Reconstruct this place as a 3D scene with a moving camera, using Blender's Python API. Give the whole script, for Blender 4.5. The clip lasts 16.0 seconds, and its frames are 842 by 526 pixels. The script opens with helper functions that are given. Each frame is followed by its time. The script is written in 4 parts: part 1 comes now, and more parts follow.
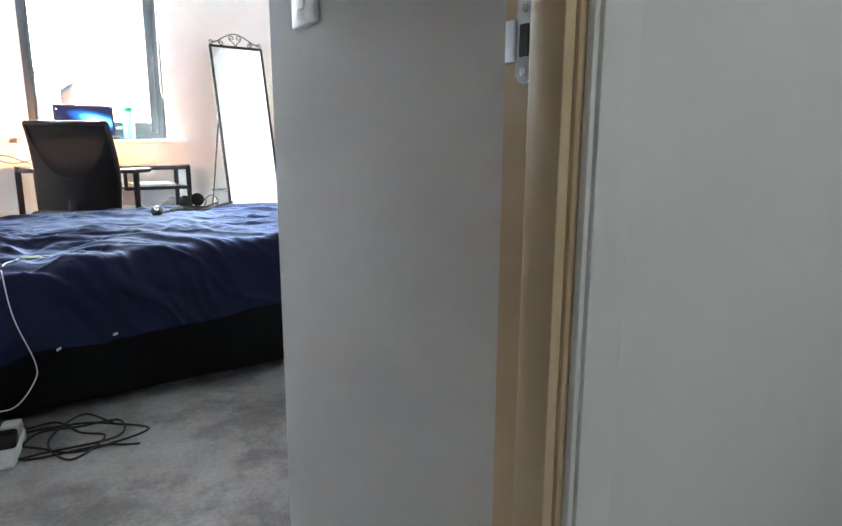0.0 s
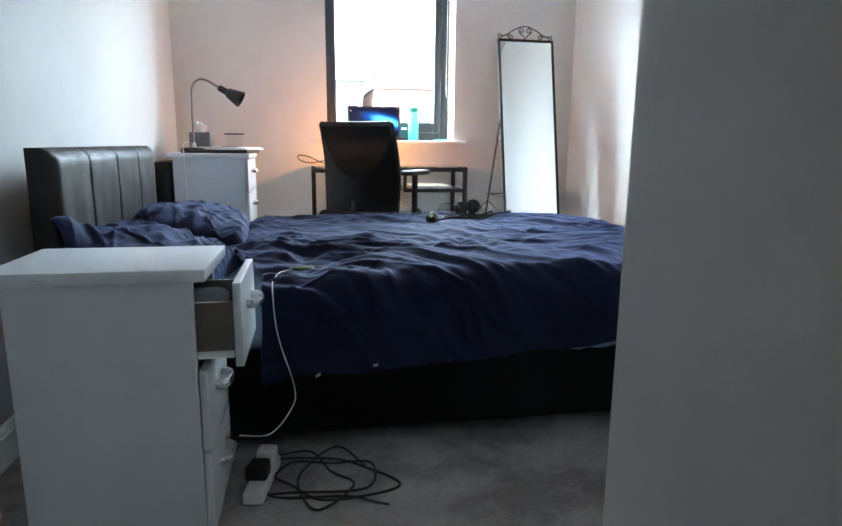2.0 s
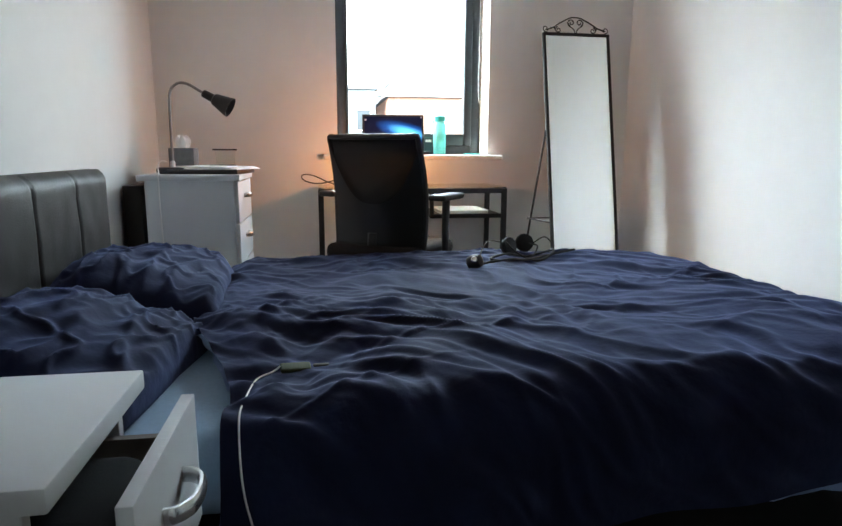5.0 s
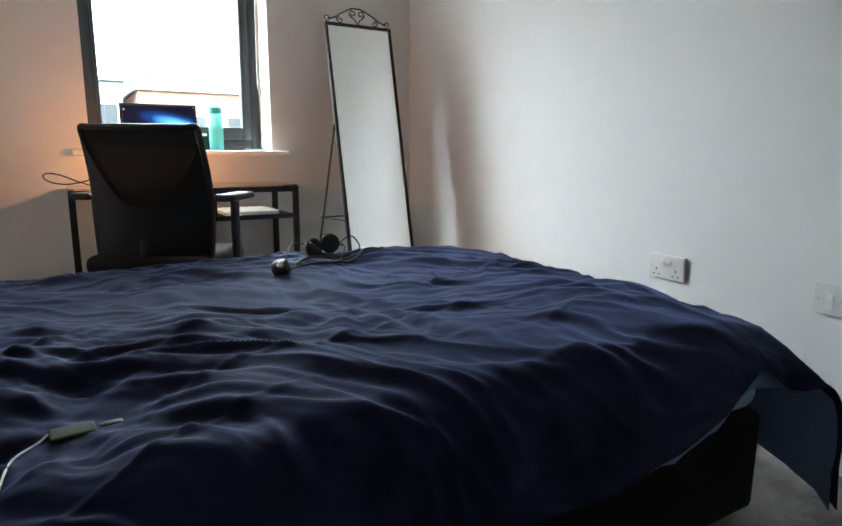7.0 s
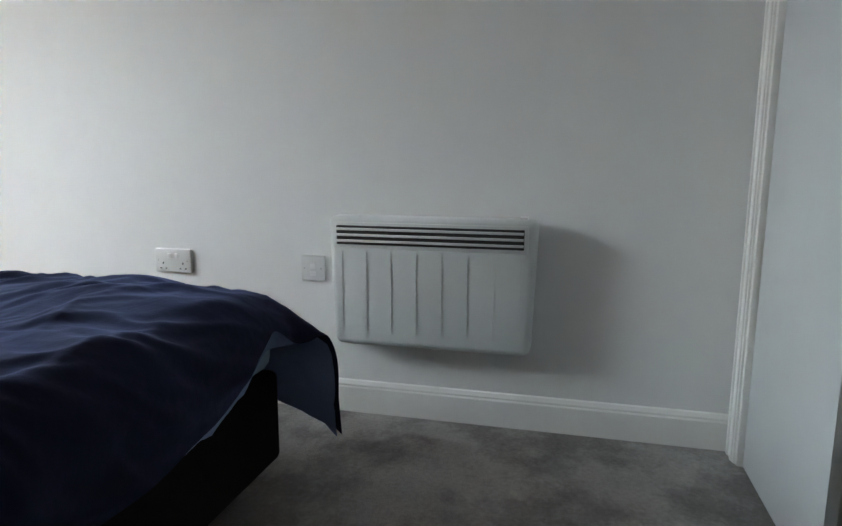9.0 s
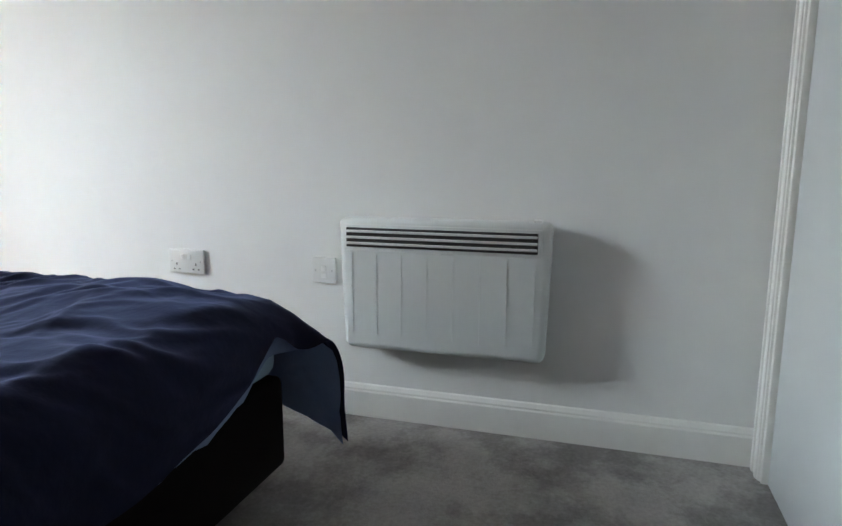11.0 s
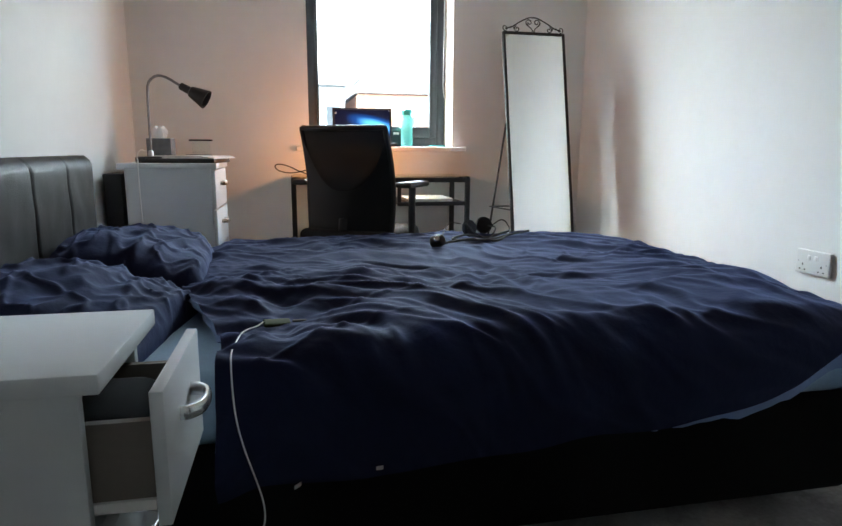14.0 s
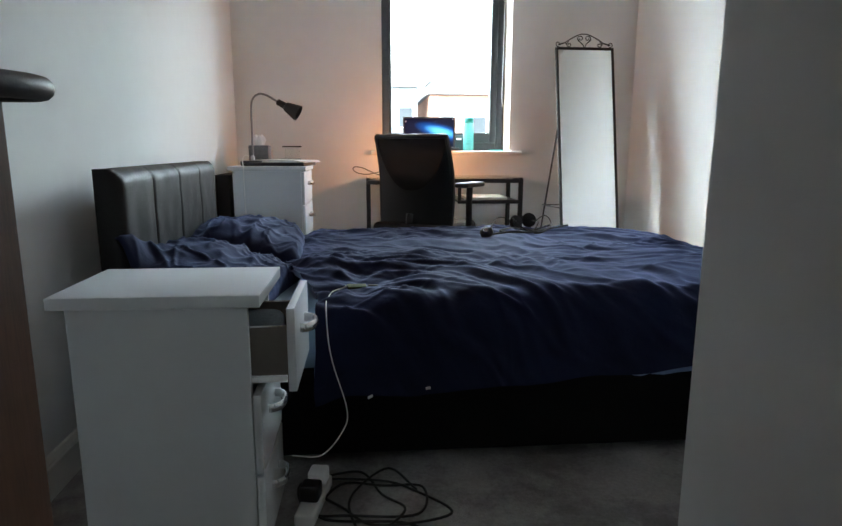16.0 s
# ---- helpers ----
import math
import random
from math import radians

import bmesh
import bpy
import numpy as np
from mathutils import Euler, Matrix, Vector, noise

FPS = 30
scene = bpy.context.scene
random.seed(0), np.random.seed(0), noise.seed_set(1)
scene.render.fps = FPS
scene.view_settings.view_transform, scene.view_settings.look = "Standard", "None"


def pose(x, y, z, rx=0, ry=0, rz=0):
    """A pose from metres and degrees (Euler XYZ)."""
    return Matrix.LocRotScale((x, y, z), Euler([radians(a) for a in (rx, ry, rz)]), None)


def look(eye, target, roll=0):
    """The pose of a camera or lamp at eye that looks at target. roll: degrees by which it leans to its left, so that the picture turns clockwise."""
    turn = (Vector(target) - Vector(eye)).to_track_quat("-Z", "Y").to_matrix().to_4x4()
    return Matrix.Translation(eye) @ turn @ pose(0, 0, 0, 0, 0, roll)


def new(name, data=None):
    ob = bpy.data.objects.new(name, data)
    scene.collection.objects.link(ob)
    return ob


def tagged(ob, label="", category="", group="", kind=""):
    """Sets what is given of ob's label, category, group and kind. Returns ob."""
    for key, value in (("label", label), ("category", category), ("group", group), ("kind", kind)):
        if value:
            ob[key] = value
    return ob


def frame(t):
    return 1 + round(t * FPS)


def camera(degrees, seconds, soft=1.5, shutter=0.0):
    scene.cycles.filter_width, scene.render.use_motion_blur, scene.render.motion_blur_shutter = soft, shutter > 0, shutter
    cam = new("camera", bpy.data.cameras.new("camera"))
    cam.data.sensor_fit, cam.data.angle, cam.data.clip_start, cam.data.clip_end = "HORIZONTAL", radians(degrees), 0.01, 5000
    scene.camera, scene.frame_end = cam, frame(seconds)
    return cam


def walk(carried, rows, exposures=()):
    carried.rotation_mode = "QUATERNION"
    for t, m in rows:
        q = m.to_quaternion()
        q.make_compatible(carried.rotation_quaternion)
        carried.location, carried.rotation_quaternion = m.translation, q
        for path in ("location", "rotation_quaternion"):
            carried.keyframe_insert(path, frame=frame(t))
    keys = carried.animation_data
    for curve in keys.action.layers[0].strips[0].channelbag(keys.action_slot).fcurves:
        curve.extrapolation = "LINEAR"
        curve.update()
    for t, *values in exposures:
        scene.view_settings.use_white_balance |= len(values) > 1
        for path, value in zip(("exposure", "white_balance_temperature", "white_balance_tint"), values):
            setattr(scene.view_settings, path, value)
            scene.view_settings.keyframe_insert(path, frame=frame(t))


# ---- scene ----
cam = camera(69.8, 16.0)
PATH = [
    (0, (1.380, -0.046, 0.872), (2.500, 1.566, 0.489), 0.18),
    (0.5, (1.468, 0.023, 0.863), (2.047, 1.898, 0.476), 0.53),
    (1, (1.496, 0.150, 0.848), (1.879, 2.075, 0.462), 0.59),
    (1.5, (1.471, 0.321, 0.867), (1.827, 2.249, 0.473), 0.73),
    (2, (1.474, 0.436, 0.883), (1.820, 2.367, 0.495), 0.57),
    (2.5, (1.491, 0.605, 0.900), (1.827, 2.539, 0.516), 0.46),
    (3, (1.519, 0.740, 0.934), (1.836, 2.678, 0.551), 0.39),
    (3.5, (1.525, 0.899, 0.955), (1.835, 2.837, 0.573), 0.36),
    (4, (1.520, 1.031, 0.955), (1.827, 2.972, 0.582), 0.23),
    (4.2, (1.514, 1.055, 0.946), (1.815, 2.998, 0.581), 0.23),
    (6.3, (1.497, 1.293, 0.911), (1.872, 3.224, 0.547), 0.15),
    (6.5, (1.485, 1.318, 0.907), (2.062, 3.199, 0.545), 0.34),
    (7, (1.459, 1.350, 0.900), (2.455, 3.046, 0.539), 0.29),
    (7.5, (1.423, 1.376, 0.874), (2.888, 2.694, 0.531), 0.18),
    (8, (1.411, 1.380, 0.854), (3.128, 2.351, 0.527), 0.20),
    (8.5, (1.400, 1.379, 0.837), (3.272, 2.011, 0.523), 0.33),
    (8.7, (1.413, 1.362, 0.839), (3.312, 1.903, 0.519), 0.04),
    (10.8, (1.474, 1.329, 0.857), (3.410, 1.705, 0.528), 0.38),
    (11, (1.498, 1.307, 0.859), (3.383, 1.884, 0.521), 0.05),
    (11.5, (1.506, 1.298, 0.874), (3.087, 2.469, 0.511), 0.03),
    (12, (1.570, 1.265, 0.873), (2.825, 2.780, 0.513), 0.12),
    (12.5, (1.551, 1.233, 0.870), (2.540, 2.932, 0.503), 0.19),
    (13, (1.514, 1.142, 0.871), (2.231, 2.974, 0.507), 0.17),
    (13.5, (1.497, 1.039, 0.900), (2.017, 2.935, 0.539), 0.35),
    (14, (1.489, 0.940, 0.892), (1.888, 2.864, 0.520), 0.34),
    (14.5, (1.482, 0.817, 0.899), (1.779, 2.760, 0.528), 0.26),
    (15, (1.462, 0.717, 0.910), (1.712, 2.666, 0.536), 0.35),
    (15.5, (1.459, 0.623, 0.904), (1.668, 2.576, 0.527), 0.25),
    (16, (1.476, 0.473, 0.922), (1.648, 2.430, 0.548), 0.19),
]
EXPOSURES = [(0, 7.7, 6050, 4), (0.5, 7.4, 5950, 4), (1, 7, 5900, 4), (1.5, 6.65, 5850, 4), (2.5, 6.25, 6050, 4), (4, 5.88, 6350, 4), (7, 5.55, 6550, 4), (8, 5.35, 6700, 7), (8.7, 5.42, 6750, 7), (10.8, 5.82, 6750, 7), (11.2, 5.78, 6750, 7), (12.5, 5.72, 6600, 4), (14, 5.77, 6400, 4), (16, 5.78, 6350, 4)]
walk(cam, [(t, look(eye, target, roll)) for t, eye, target, roll in PATH], EXPOSURES)

# ---- light ----
world = bpy.data.worlds.new("overcast_sky")
scene.world = world
world.use_nodes = True
wn = world.node_tree.nodes
sky = wn.new("ShaderNodeTexSky")
sky.sky_type, sky.sun_disc = "NISHITA", False
sky.sun_elevation, sky.sun_rotation = radians(58), radians(-72)
sky.air_density, sky.dust_density = 1.0, 2.0
grey = wn.new("ShaderNodeHueSaturation")  # cloud cover takes the blue out of the sky
grey.inputs["Saturation"].default_value = 0.38
world.node_tree.links.new(sky.outputs[0], grey.inputs["Color"])
veil = wn.new("ShaderNodeVectorMath")
veil.operation = "MULTIPLY"
veil.inputs[1].default_value = (0.935, 1.0, 0.975)
world.node_tree.links.new(grey.outputs[0], veil.inputs[0])
# an overcast sky is three times as bright overhead as at the horizon
where = wn.new("ShaderNodeTexCoord")
height = wn.new("ShaderNodeSeparateXYZ")
world.node_tree.links.new(where.outputs["Generated"], height.inputs[0])
cloud = wn.new("ShaderNodeMapRange")
cloud.inputs["From Min"].default_value, cloud.inputs["From Max"].default_value = 0.0, 1.0
cloud.inputs["To Min"].default_value, cloud.inputs["To Max"].default_value = 0.22, 1.7
world.node_tree.links.new(height.outputs["Z"], cloud.inputs["Value"])
dome = wn.new("ShaderNodeVectorMath")
dome.operation = "SCALE"
world.node_tree.links.new(veil.outputs[0], dome.inputs[0])
world.node_tree.links.new(cloud.outputs[0], dome.inputs["Scale"])
world.node_tree.links.new(dome.outputs[0], wn["Background"].inputs[0])
wn["Background"].inputs[1].default_value = 0.15


def area_lamp(name, m, sx, sy, power, color):
    data = bpy.data.lights.new(name, "AREA")
    data.shape, data.size, data.size_y, data.energy, data.color = "RECTANGLE", sx, sy, power, color
    ob = new(name, data)
    ob.matrix_world = m
    return ob


def point_lamp(name, place, radius, power, color):
    data = bpy.data.lights.new(name, "POINT")
    data.shadow_soft_size, data.energy, data.color = radius, power, color
    ob = new(name, data)
    ob.location = place
    return ob


# guides the sky's light through the window opening
portal = area_lamp("window_portal", pose(2.014, 4.945, 1.61, -90, 0, 0), 0.86, 1.42, 1.0, (1, 1, 1))
portal.data.cycles.is_portal = True
# warm bulb of the small lamp on the desk, behind the chair
point_lamp("desk_bulb_light", (1.80, 4.285, 0.862), 0.025, 0.18, (1.0, 0.38, 0.10))
# ceiling fitting of the hallway
point_lamp("hall_bulb_light", (2.15, -1.0, 2.10), 0.10, 0.07, (1.0, 0.965, 0.94))
sun_data = bpy.data.lights.new("sun", "SUN")
sun_data.energy, sun_data.angle, sun_data.color = 0.5, radians(30), (1.0, 0.97, 0.92)
sun = new("sun", sun_data)
sun.rotation_euler = (radians(32), 0, radians(-108))


# ---- materials ----
def mat(name, color, rough=0.6, metal=0.0, var=0.06, scale=6.0, bump=0.0, bump_scale=120.0, spec=0.5, stretch=(1, 1, 1)):
    """A surface with slow and fine variation of its colour and a fine relief."""
    m = bpy.data.materials.new(name)
    m.use_nodes = True
    nt = m.node_tree
    b = nt.nodes["Principled BSDF"]
    b.inputs["Roughness"].default_value = rough
    b.inputs["Metallic"].default_value = metal
    b.inputs["Specular IOR Level"].default_value = spec
    co = nt.nodes.new("ShaderNodeTexCoord")
    mp = nt.nodes.new("ShaderNodeMapping")
    mp.inputs["Scale"].default_value = stretch
    nt.links.new(co.outputs["Object"], mp.inputs["Vector"])
    n1 = nt.nodes.new("ShaderNodeTexNoise")
    n1.inputs["Scale"].default_value, n1.inputs["Detail"].default_value = scale, 5
    n2 = nt.nodes.new("ShaderNodeTexNoise")
    n2.inputs["Scale"].default_value, n2.inputs["Detail"].default_value = scale * 9, 3
    for n in (n1, n2):
        nt.links.new(mp.outputs[0], n.inputs["Vector"])
    add = nt.nodes.new("ShaderNodeMath")
    add.operation = "ADD"
    nt.links.new(n1.outputs["Fac"], add.inputs[0])
    nt.links.new(n2.outputs["Fac"], add.inputs[1])
    ramp = nt.nodes.new("ShaderNodeMapRange")
    ramp.inputs["From Min"].default_value, ramp.inputs["From Max"].default_value = 0.6, 1.4
    ramp.inputs["To Min"].default_value, ramp.inputs["To Max"].default_value = 1 - var, 1 + var
    nt.links.new(add.outputs[0], ramp.inputs["Value"])
    mul = nt.nodes.new("ShaderNodeVectorMath")
    mul.operation = "SCALE"
    mul.inputs[0].default_value = color
    nt.links.new(ramp.outputs[0], mul.inputs["Scale"])
    nt.links.new(mul.outputs[0], b.inputs["Base Color"])
    rr = nt.nodes.new("ShaderNodeMapRange")
    rr.inputs["To Min"].default_value, rr.inputs["To Max"].default_value = max(0.02, rough - 0.06), min(1, rough + 0.06)
    nt.links.new(n2.outputs["Fac"], rr.inputs["Value"])
    nt.links.new(rr.outputs[0], b.inputs["Roughness"])
    if bump:
        n3 = nt.nodes.new("ShaderNodeTexNoise")
        n3.inputs["Scale"].default_value, n3.inputs["Detail"].default_value = bump_scale, 4
        nt.links.new(mp.outputs[0], n3.inputs["Vector"])
        bp = nt.nodes.new("ShaderNodeBump")
        bp.inputs["Strength"].default_value, bp.inputs["Distance"].default_value = bump, 0.004
        nt.links.new(n3.outputs["Fac"], bp.inputs["Height"])
        nt.links.new(bp.outputs[0], b.inputs["Normal"])
    return m


def glow(name, color, strength):
    m = bpy.data.materials.new(name)
    m.use_nodes = True
    b = m.node_tree.nodes["Principled BSDF"]
    b.inputs["Base Color"].default_value = (*color, 1)
    b.inputs["Emission Color"].default_value = (*color, 1)
    b.inputs["Emission Strength"].default_value = strength
    return m


def clear(name, color, rough=0.0, ior=1.45):
    m = bpy.data.materials.new(name)
    m.use_nodes = True
    b = m.node_tree.nodes["Principled BSDF"]
    b.inputs["Base Color"].default_value = (*color, 1)
    b.inputs["Roughness"].default_value = rough
    b.inputs["IOR"].default_value = ior
    b.inputs["Transmission Weight"].default_value = 1.0
    return m


M_WALL = mat("white_emulsion", (0.76, 0.76, 0.75), 0.85, var=0.02, scale=1.5, bump=0.08, bump_scale=220)
M_CEIL = mat("ceiling_emulsion", (0.82, 0.82, 0.81), 0.9, var=0.02, scale=1.5, bump=0.05)
M_GLOSS = mat("white_gloss_paint", (0.80, 0.795, 0.77), 0.35, var=0.025, scale=3, bump=0.03, bump_scale=60)
M_CREAM = mat("cream_gloss_paint", (0.66, 0.51, 0.32), 0.4, var=0.03, scale=3, bump=0.03, bump_scale=60)
M_DOOR = mat("dark_wood_veneer", (0.11, 0.055, 0.032), 0.45, var=0.35, scale=5, bump=0.06, bump_scale=60, stretch=(8, 8, 0.6))
M_FRAME = mat("dark_grey_window_frame", (0.013, 0.017, 0.021), 0.5, var=0.06, scale=8)
M_BLACK = mat("black_plastic", (0.014, 0.014, 0.015), 0.45, var=0.12, scale=14, bump=0.05, bump_scale=300)
M_SOFTBLACK = mat("black_mesh_fabric", (0.011, 0.011, 0.012), 0.85, var=0.15, scale=40, bump=0.3, bump_scale=500)
M_MESH = mat("sheer_black_mesh", (0.012, 0.011, 0.011), 0.8, var=0.15, scale=40, bump=0.3, bump_scale=500)
M_MESH.node_tree.nodes["Principled BSDF"].inputs["Alpha"].default_value = 0.94
M_METALBLK = mat("black_powder_coat", (0.016, 0.015, 0.015), 0.5, var=0.12, scale=20, bump=0.05, bump_scale=400)
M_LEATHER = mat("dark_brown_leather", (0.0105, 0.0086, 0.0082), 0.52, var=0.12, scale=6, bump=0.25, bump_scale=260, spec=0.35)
M_DIVAN = mat("black_divan_fabric", (0.0055, 0.0055, 0.0065), 0.95, var=0.2, scale=30, bump=0.3, bump_scale=400, spec=0.2)
M_NAVY = mat("navy_cotton", (0.0090, 0.0130, 0.038), 0.8, var=0.10, scale=7, bump=0.35, bump_scale=55, spec=0.15)
M_NAVY.node_tree.nodes["Principled BSDF"].inputs["Sheen Weight"].default_value = 0.32
M_NAVY.node_tree.nodes["Principled BSDF"].inputs["Sheen Tint"].default_value = (0.28, 0.36, 0.72, 1)
M_BLUE = mat("pale_blue_cotton", (0.19, 0.26, 0.45), 0.85, var=0.08, scale=9, bump=0.25, bump_scale=120, spec=0.25)
M_MATTRESS = mat("pale_blue_sheet", (0.30, 0.42, 0.56), 0.9, var=0.06, scale=9, bump=0.2, bump_scale=90, spec=0.2)
M_WHITE = mat("white_laminate", (0.64, 0.665, 0.685), 0.38, var=0.02, scale=4, bump=0.02, bump_scale=150)
M_DRAWER = mat("grey_brown_drawer_board", (0.16, 0.14, 0.12), 0.7, var=0.08, scale=10)
M_WPLAST = mat("white_plastic", (0.80, 0.80, 0.79), 0.32, var=0.015, scale=10)
M_HEATER = mat("white_enamel", (0.62, 0.64, 0.635), 0.42, var=0.02, scale=6, bump=0.04, bump_scale=500)
# near-black for holes, the heater bracket and the wardrobe's unlit back
M_DARK = mat("dark_void_shade_and_metal", (0.02, 0.022, 0.022), 0.6, var=0.1, scale=20)
M_CHROME = mat("chrome", (0.78, 0.79, 0.80), 0.14, 1.0, var=0.03, scale=12)
M_GREYMET = mat("grey_lacquered_metal", (0.22, 0.22, 0.22), 0.4, 0.4, var=0.05, scale=20)
M_SOCKET = mat("aged_white_plastic", (0.70, 0.70, 0.69), 0.35, var=0.02, scale=10)
M_STEEL = mat("brushed_steel", (0.50, 0.50, 0.50), 0.34, 1.0, var=0.05, scale=20)
M_PAPER = mat("white_paper", (0.80, 0.80, 0.78), 0.8, var=0.02, scale=10)
M_GREYBOX = mat("grey_patterned_card", (0.16, 0.165, 0.17), 0.8, var=0.3, scale=40)
M_TISSUE = mat("white_tissue", (0.85, 0.86, 0.88), 0.95, var=0.03, scale=20, bump=0.3)
M_GREEN = mat("olive_green_plastic", (0.03, 0.045, 0.012), 0.7, var=0.1, scale=20)
M_CABLEW = mat("white_cable", (0.74, 0.74, 0.73), 0.45, var=0.03)
M_CABLEB = mat("black_cable", (0.015, 0.015, 0.016), 0.5, var=0.05)
M_TEAL = mat("teal_cap_plastic", (0.03, 0.32, 0.30), 0.35, var=0.05, scale=20)
M_CARTON = mat("dark_green_card", (0.012, 0.045, 0.045), 0.6, var=0.08, scale=15)
M_BRICK = mat("pale_red_brick", (0.30, 0.15, 0.10), 0.9, var=0.15, scale=3, bump=0.2)
M_RENDER = mat("pale_render", (0.42, 0.41, 0.39), 0.9, var=0.08, scale=2)
M_GREYCLAD = mat("grey_cladding", (0.20, 0.21, 0.22), 0.8, var=0.1, scale=2)
M_GREYDARK = mat("grey_window_glazing", (0.03, 0.035, 0.04), 0.3, var=0.1, scale=4)
M_GROUND = mat("asphalt", (0.06, 0.06, 0.06), 0.9, var=0.2, scale=3)
M_BULB = glow("warm_bulb", (1.0, 0.6, 0.28), 6.0)
M_GLASS = clear("window_glass", (0.98, 0.99, 0.99))
M_DESKGLASS = clear("clear_table_glass", (0.90, 0.95, 0.93))
M_BOTTLE = clear("teal_bottle_plastic", (0.25, 0.72, 0.68), 0.25, 1.2)
M_BOTTLE.node_tree.nodes["Principled BSDF"].inputs["Transmission Weight"].default_value = 0.55
M_ACRYL = mat("silvered_handle", (0.72, 0.73, 0.74), 0.2, 0.8, var=0.03)
M_MIRROR = mat("mirror_silver", (0.86, 0.88, 0.87), 0.03, 1.0, var=0.005, scale=2)


def carpet_material():
    m = mat("grey_carpet", (0.36, 0.35, 0.345), 0.98, var=0.22, scale=9, bump=0.9, bump_scale=170, spec=0.1)
    nt = m.node_tree
    # large trodden patches where the pile lies the other way
    co = nt.nodes.new("ShaderNodeTexCoord")
    n = nt.nodes.new("ShaderNodeTexNoise")
    n.inputs["Scale"].default_value, n.inputs["Detail"].default_value = 3.2, 7
    n.inputs["Roughness"].default_value = 0.7
    nt.links.new(co.outputs["Object"], n.inputs["Vector"])
    r = nt.nodes.new("ShaderNodeValToRGB")
    r.color_ramp.elements[0].position, r.color_ramp.elements[1].position = 0.42, 0.56
    r.color_ramp.elements[0].color = (0.70, 0.69, 0.69, 1)
    r.color_ramp.elements[1].color = (1.15, 1.14, 1.13, 1)
    nt.links.new(n.outputs["Fac"], r.inputs["Fac"])
    b = nt.nodes["Principled BSDF"]
    src = b.inputs["Base Color"].links[0].from_socket
    mx = nt.nodes.new("ShaderNodeVectorMath")
    mx.operation = "MULTIPLY"
    nt.links.new(src, mx.inputs[0])
    nt.links.new(r.outputs["Color"], mx.inputs[1])
    nt.links.new(mx.outputs[0], b.inputs["Base Color"])
    return m


M_CARPET = carpet_material()


def screen_material():
    """A dark blue desktop with a lighter beam of light across it."""
    m = bpy.data.materials.new("lit_blue_screen")
    m.use_nodes = True
    nt = m.node_tree
    b = nt.nodes["Principled BSDF"]
    b.inputs["Base Color"].default_value = (0.01, 0.012, 0.02, 1)
    b.inputs["Roughness"].default_value = 0.25
    co = nt.nodes.new("ShaderNodeTexCoord")
    mp = nt.nodes.new("ShaderNodeMapping")
    mp.vector_type = "TEXTURE"
    mp.inputs["Location"].default_value = (0.085, -0.007, 0.112)
    mp.inputs["Rotation"].default_value = (0, radians(14), 0)
    mp.inputs["Scale"].default_value = (0.20, 1.0, 0.055)
    g = nt.nodes.new("ShaderNodeTexGradient")
    g.gradient_type = "SPHERICAL"
    nt.links.new(co.outputs["Object"], mp.inputs[0])
    nt.links.new(mp.outputs[0], g.inputs[0])
    r = nt.nodes.new("ShaderNodeValToRGB")
    r.color_ramp.elements[0].color = (0.001, 0.002, 0.008, 1)
    r.color_ramp.elements[1].color = (0.10, 0.42, 0.85, 1)
    e = r.color_ramp.elements.new(0.35)
    e.color = (0.003, 0.025, 0.11, 1)
    nt.links.new(g.outputs["Fac"], r.inputs["Fac"])
    nt.links.new(r.outputs["Color"], b.inputs["Emission Color"])
    b.inputs["Emission Strength"].default_value = 0.07
    return m


M_SCREEN = screen_material()


# ---- mesh tools ----
def finish(bm, smooth=30):
    bmesh.ops.recalc_face_normals(bm, faces=bm.faces[:])
    if smooth:
        for f in bm.faces:
            f.smooth = True
        for e in bm.edges:
            if len(e.link_faces) == 2 and e.calc_face_angle(0) > radians(smooth):
                e.smooth = False
    return bm


def part(name, bm, material, parent=None, label="", m=None, smooth=35):
    """Links a bmesh as one mesh object under a thing or a part."""
    finish(bm, smooth)
    me = bpy.data.meshes.new(name)
    bm.to_mesh(me)
    bm.free()
    me.materials.append(material)
    ob = new(name, me)
    if m is not None:
        ob.matrix_basis = m
    if parent is not None:
        ob.parent = parent
    if label:
        ob["label"] = label
    return ob


def thing(name, m, label, category, group="", kind=""):
    ob = new(name)
    ob.empty_display_size = 0.05
    ob.matrix_basis = m
    return tagged(ob, label, category, group, kind)


def box(x0, x1, y0, y1, z0, z1, bevel=0.0, seg=2, bm=None):
    bm = bm or bmesh.new()
    made = bmesh.ops.create_cube(bm, size=1.0)["verts"]
    for v in made:
        v.co = Vector((x0 + (v.co.x + 0.5) * (x1 - x0), y0 + (v.co.y + 0.5) * (y1 - y0), z0 + (v.co.z + 0.5) * (z1 - z0)))
    if bevel:
        edges = list({e for v in made for e in v.link_edges})
        bmesh.ops.bevel(bm, geom=edges, offset=bevel, segments=seg, profile=0.5, affect="EDGES")
    return bm


def cyl(r0, r1, z0, z1, n=24, bm=None, cap=True):
    bm = bm or bmesh.new()
    made = bmesh.ops.create_cone(bm, cap_ends=cap, cap_tris=False, segments=n, radius1=r0, radius2=r1, depth=z1 - z0)["verts"]
    for v in made:
        v.co.z += (z0 + z1) / 2
    return bm


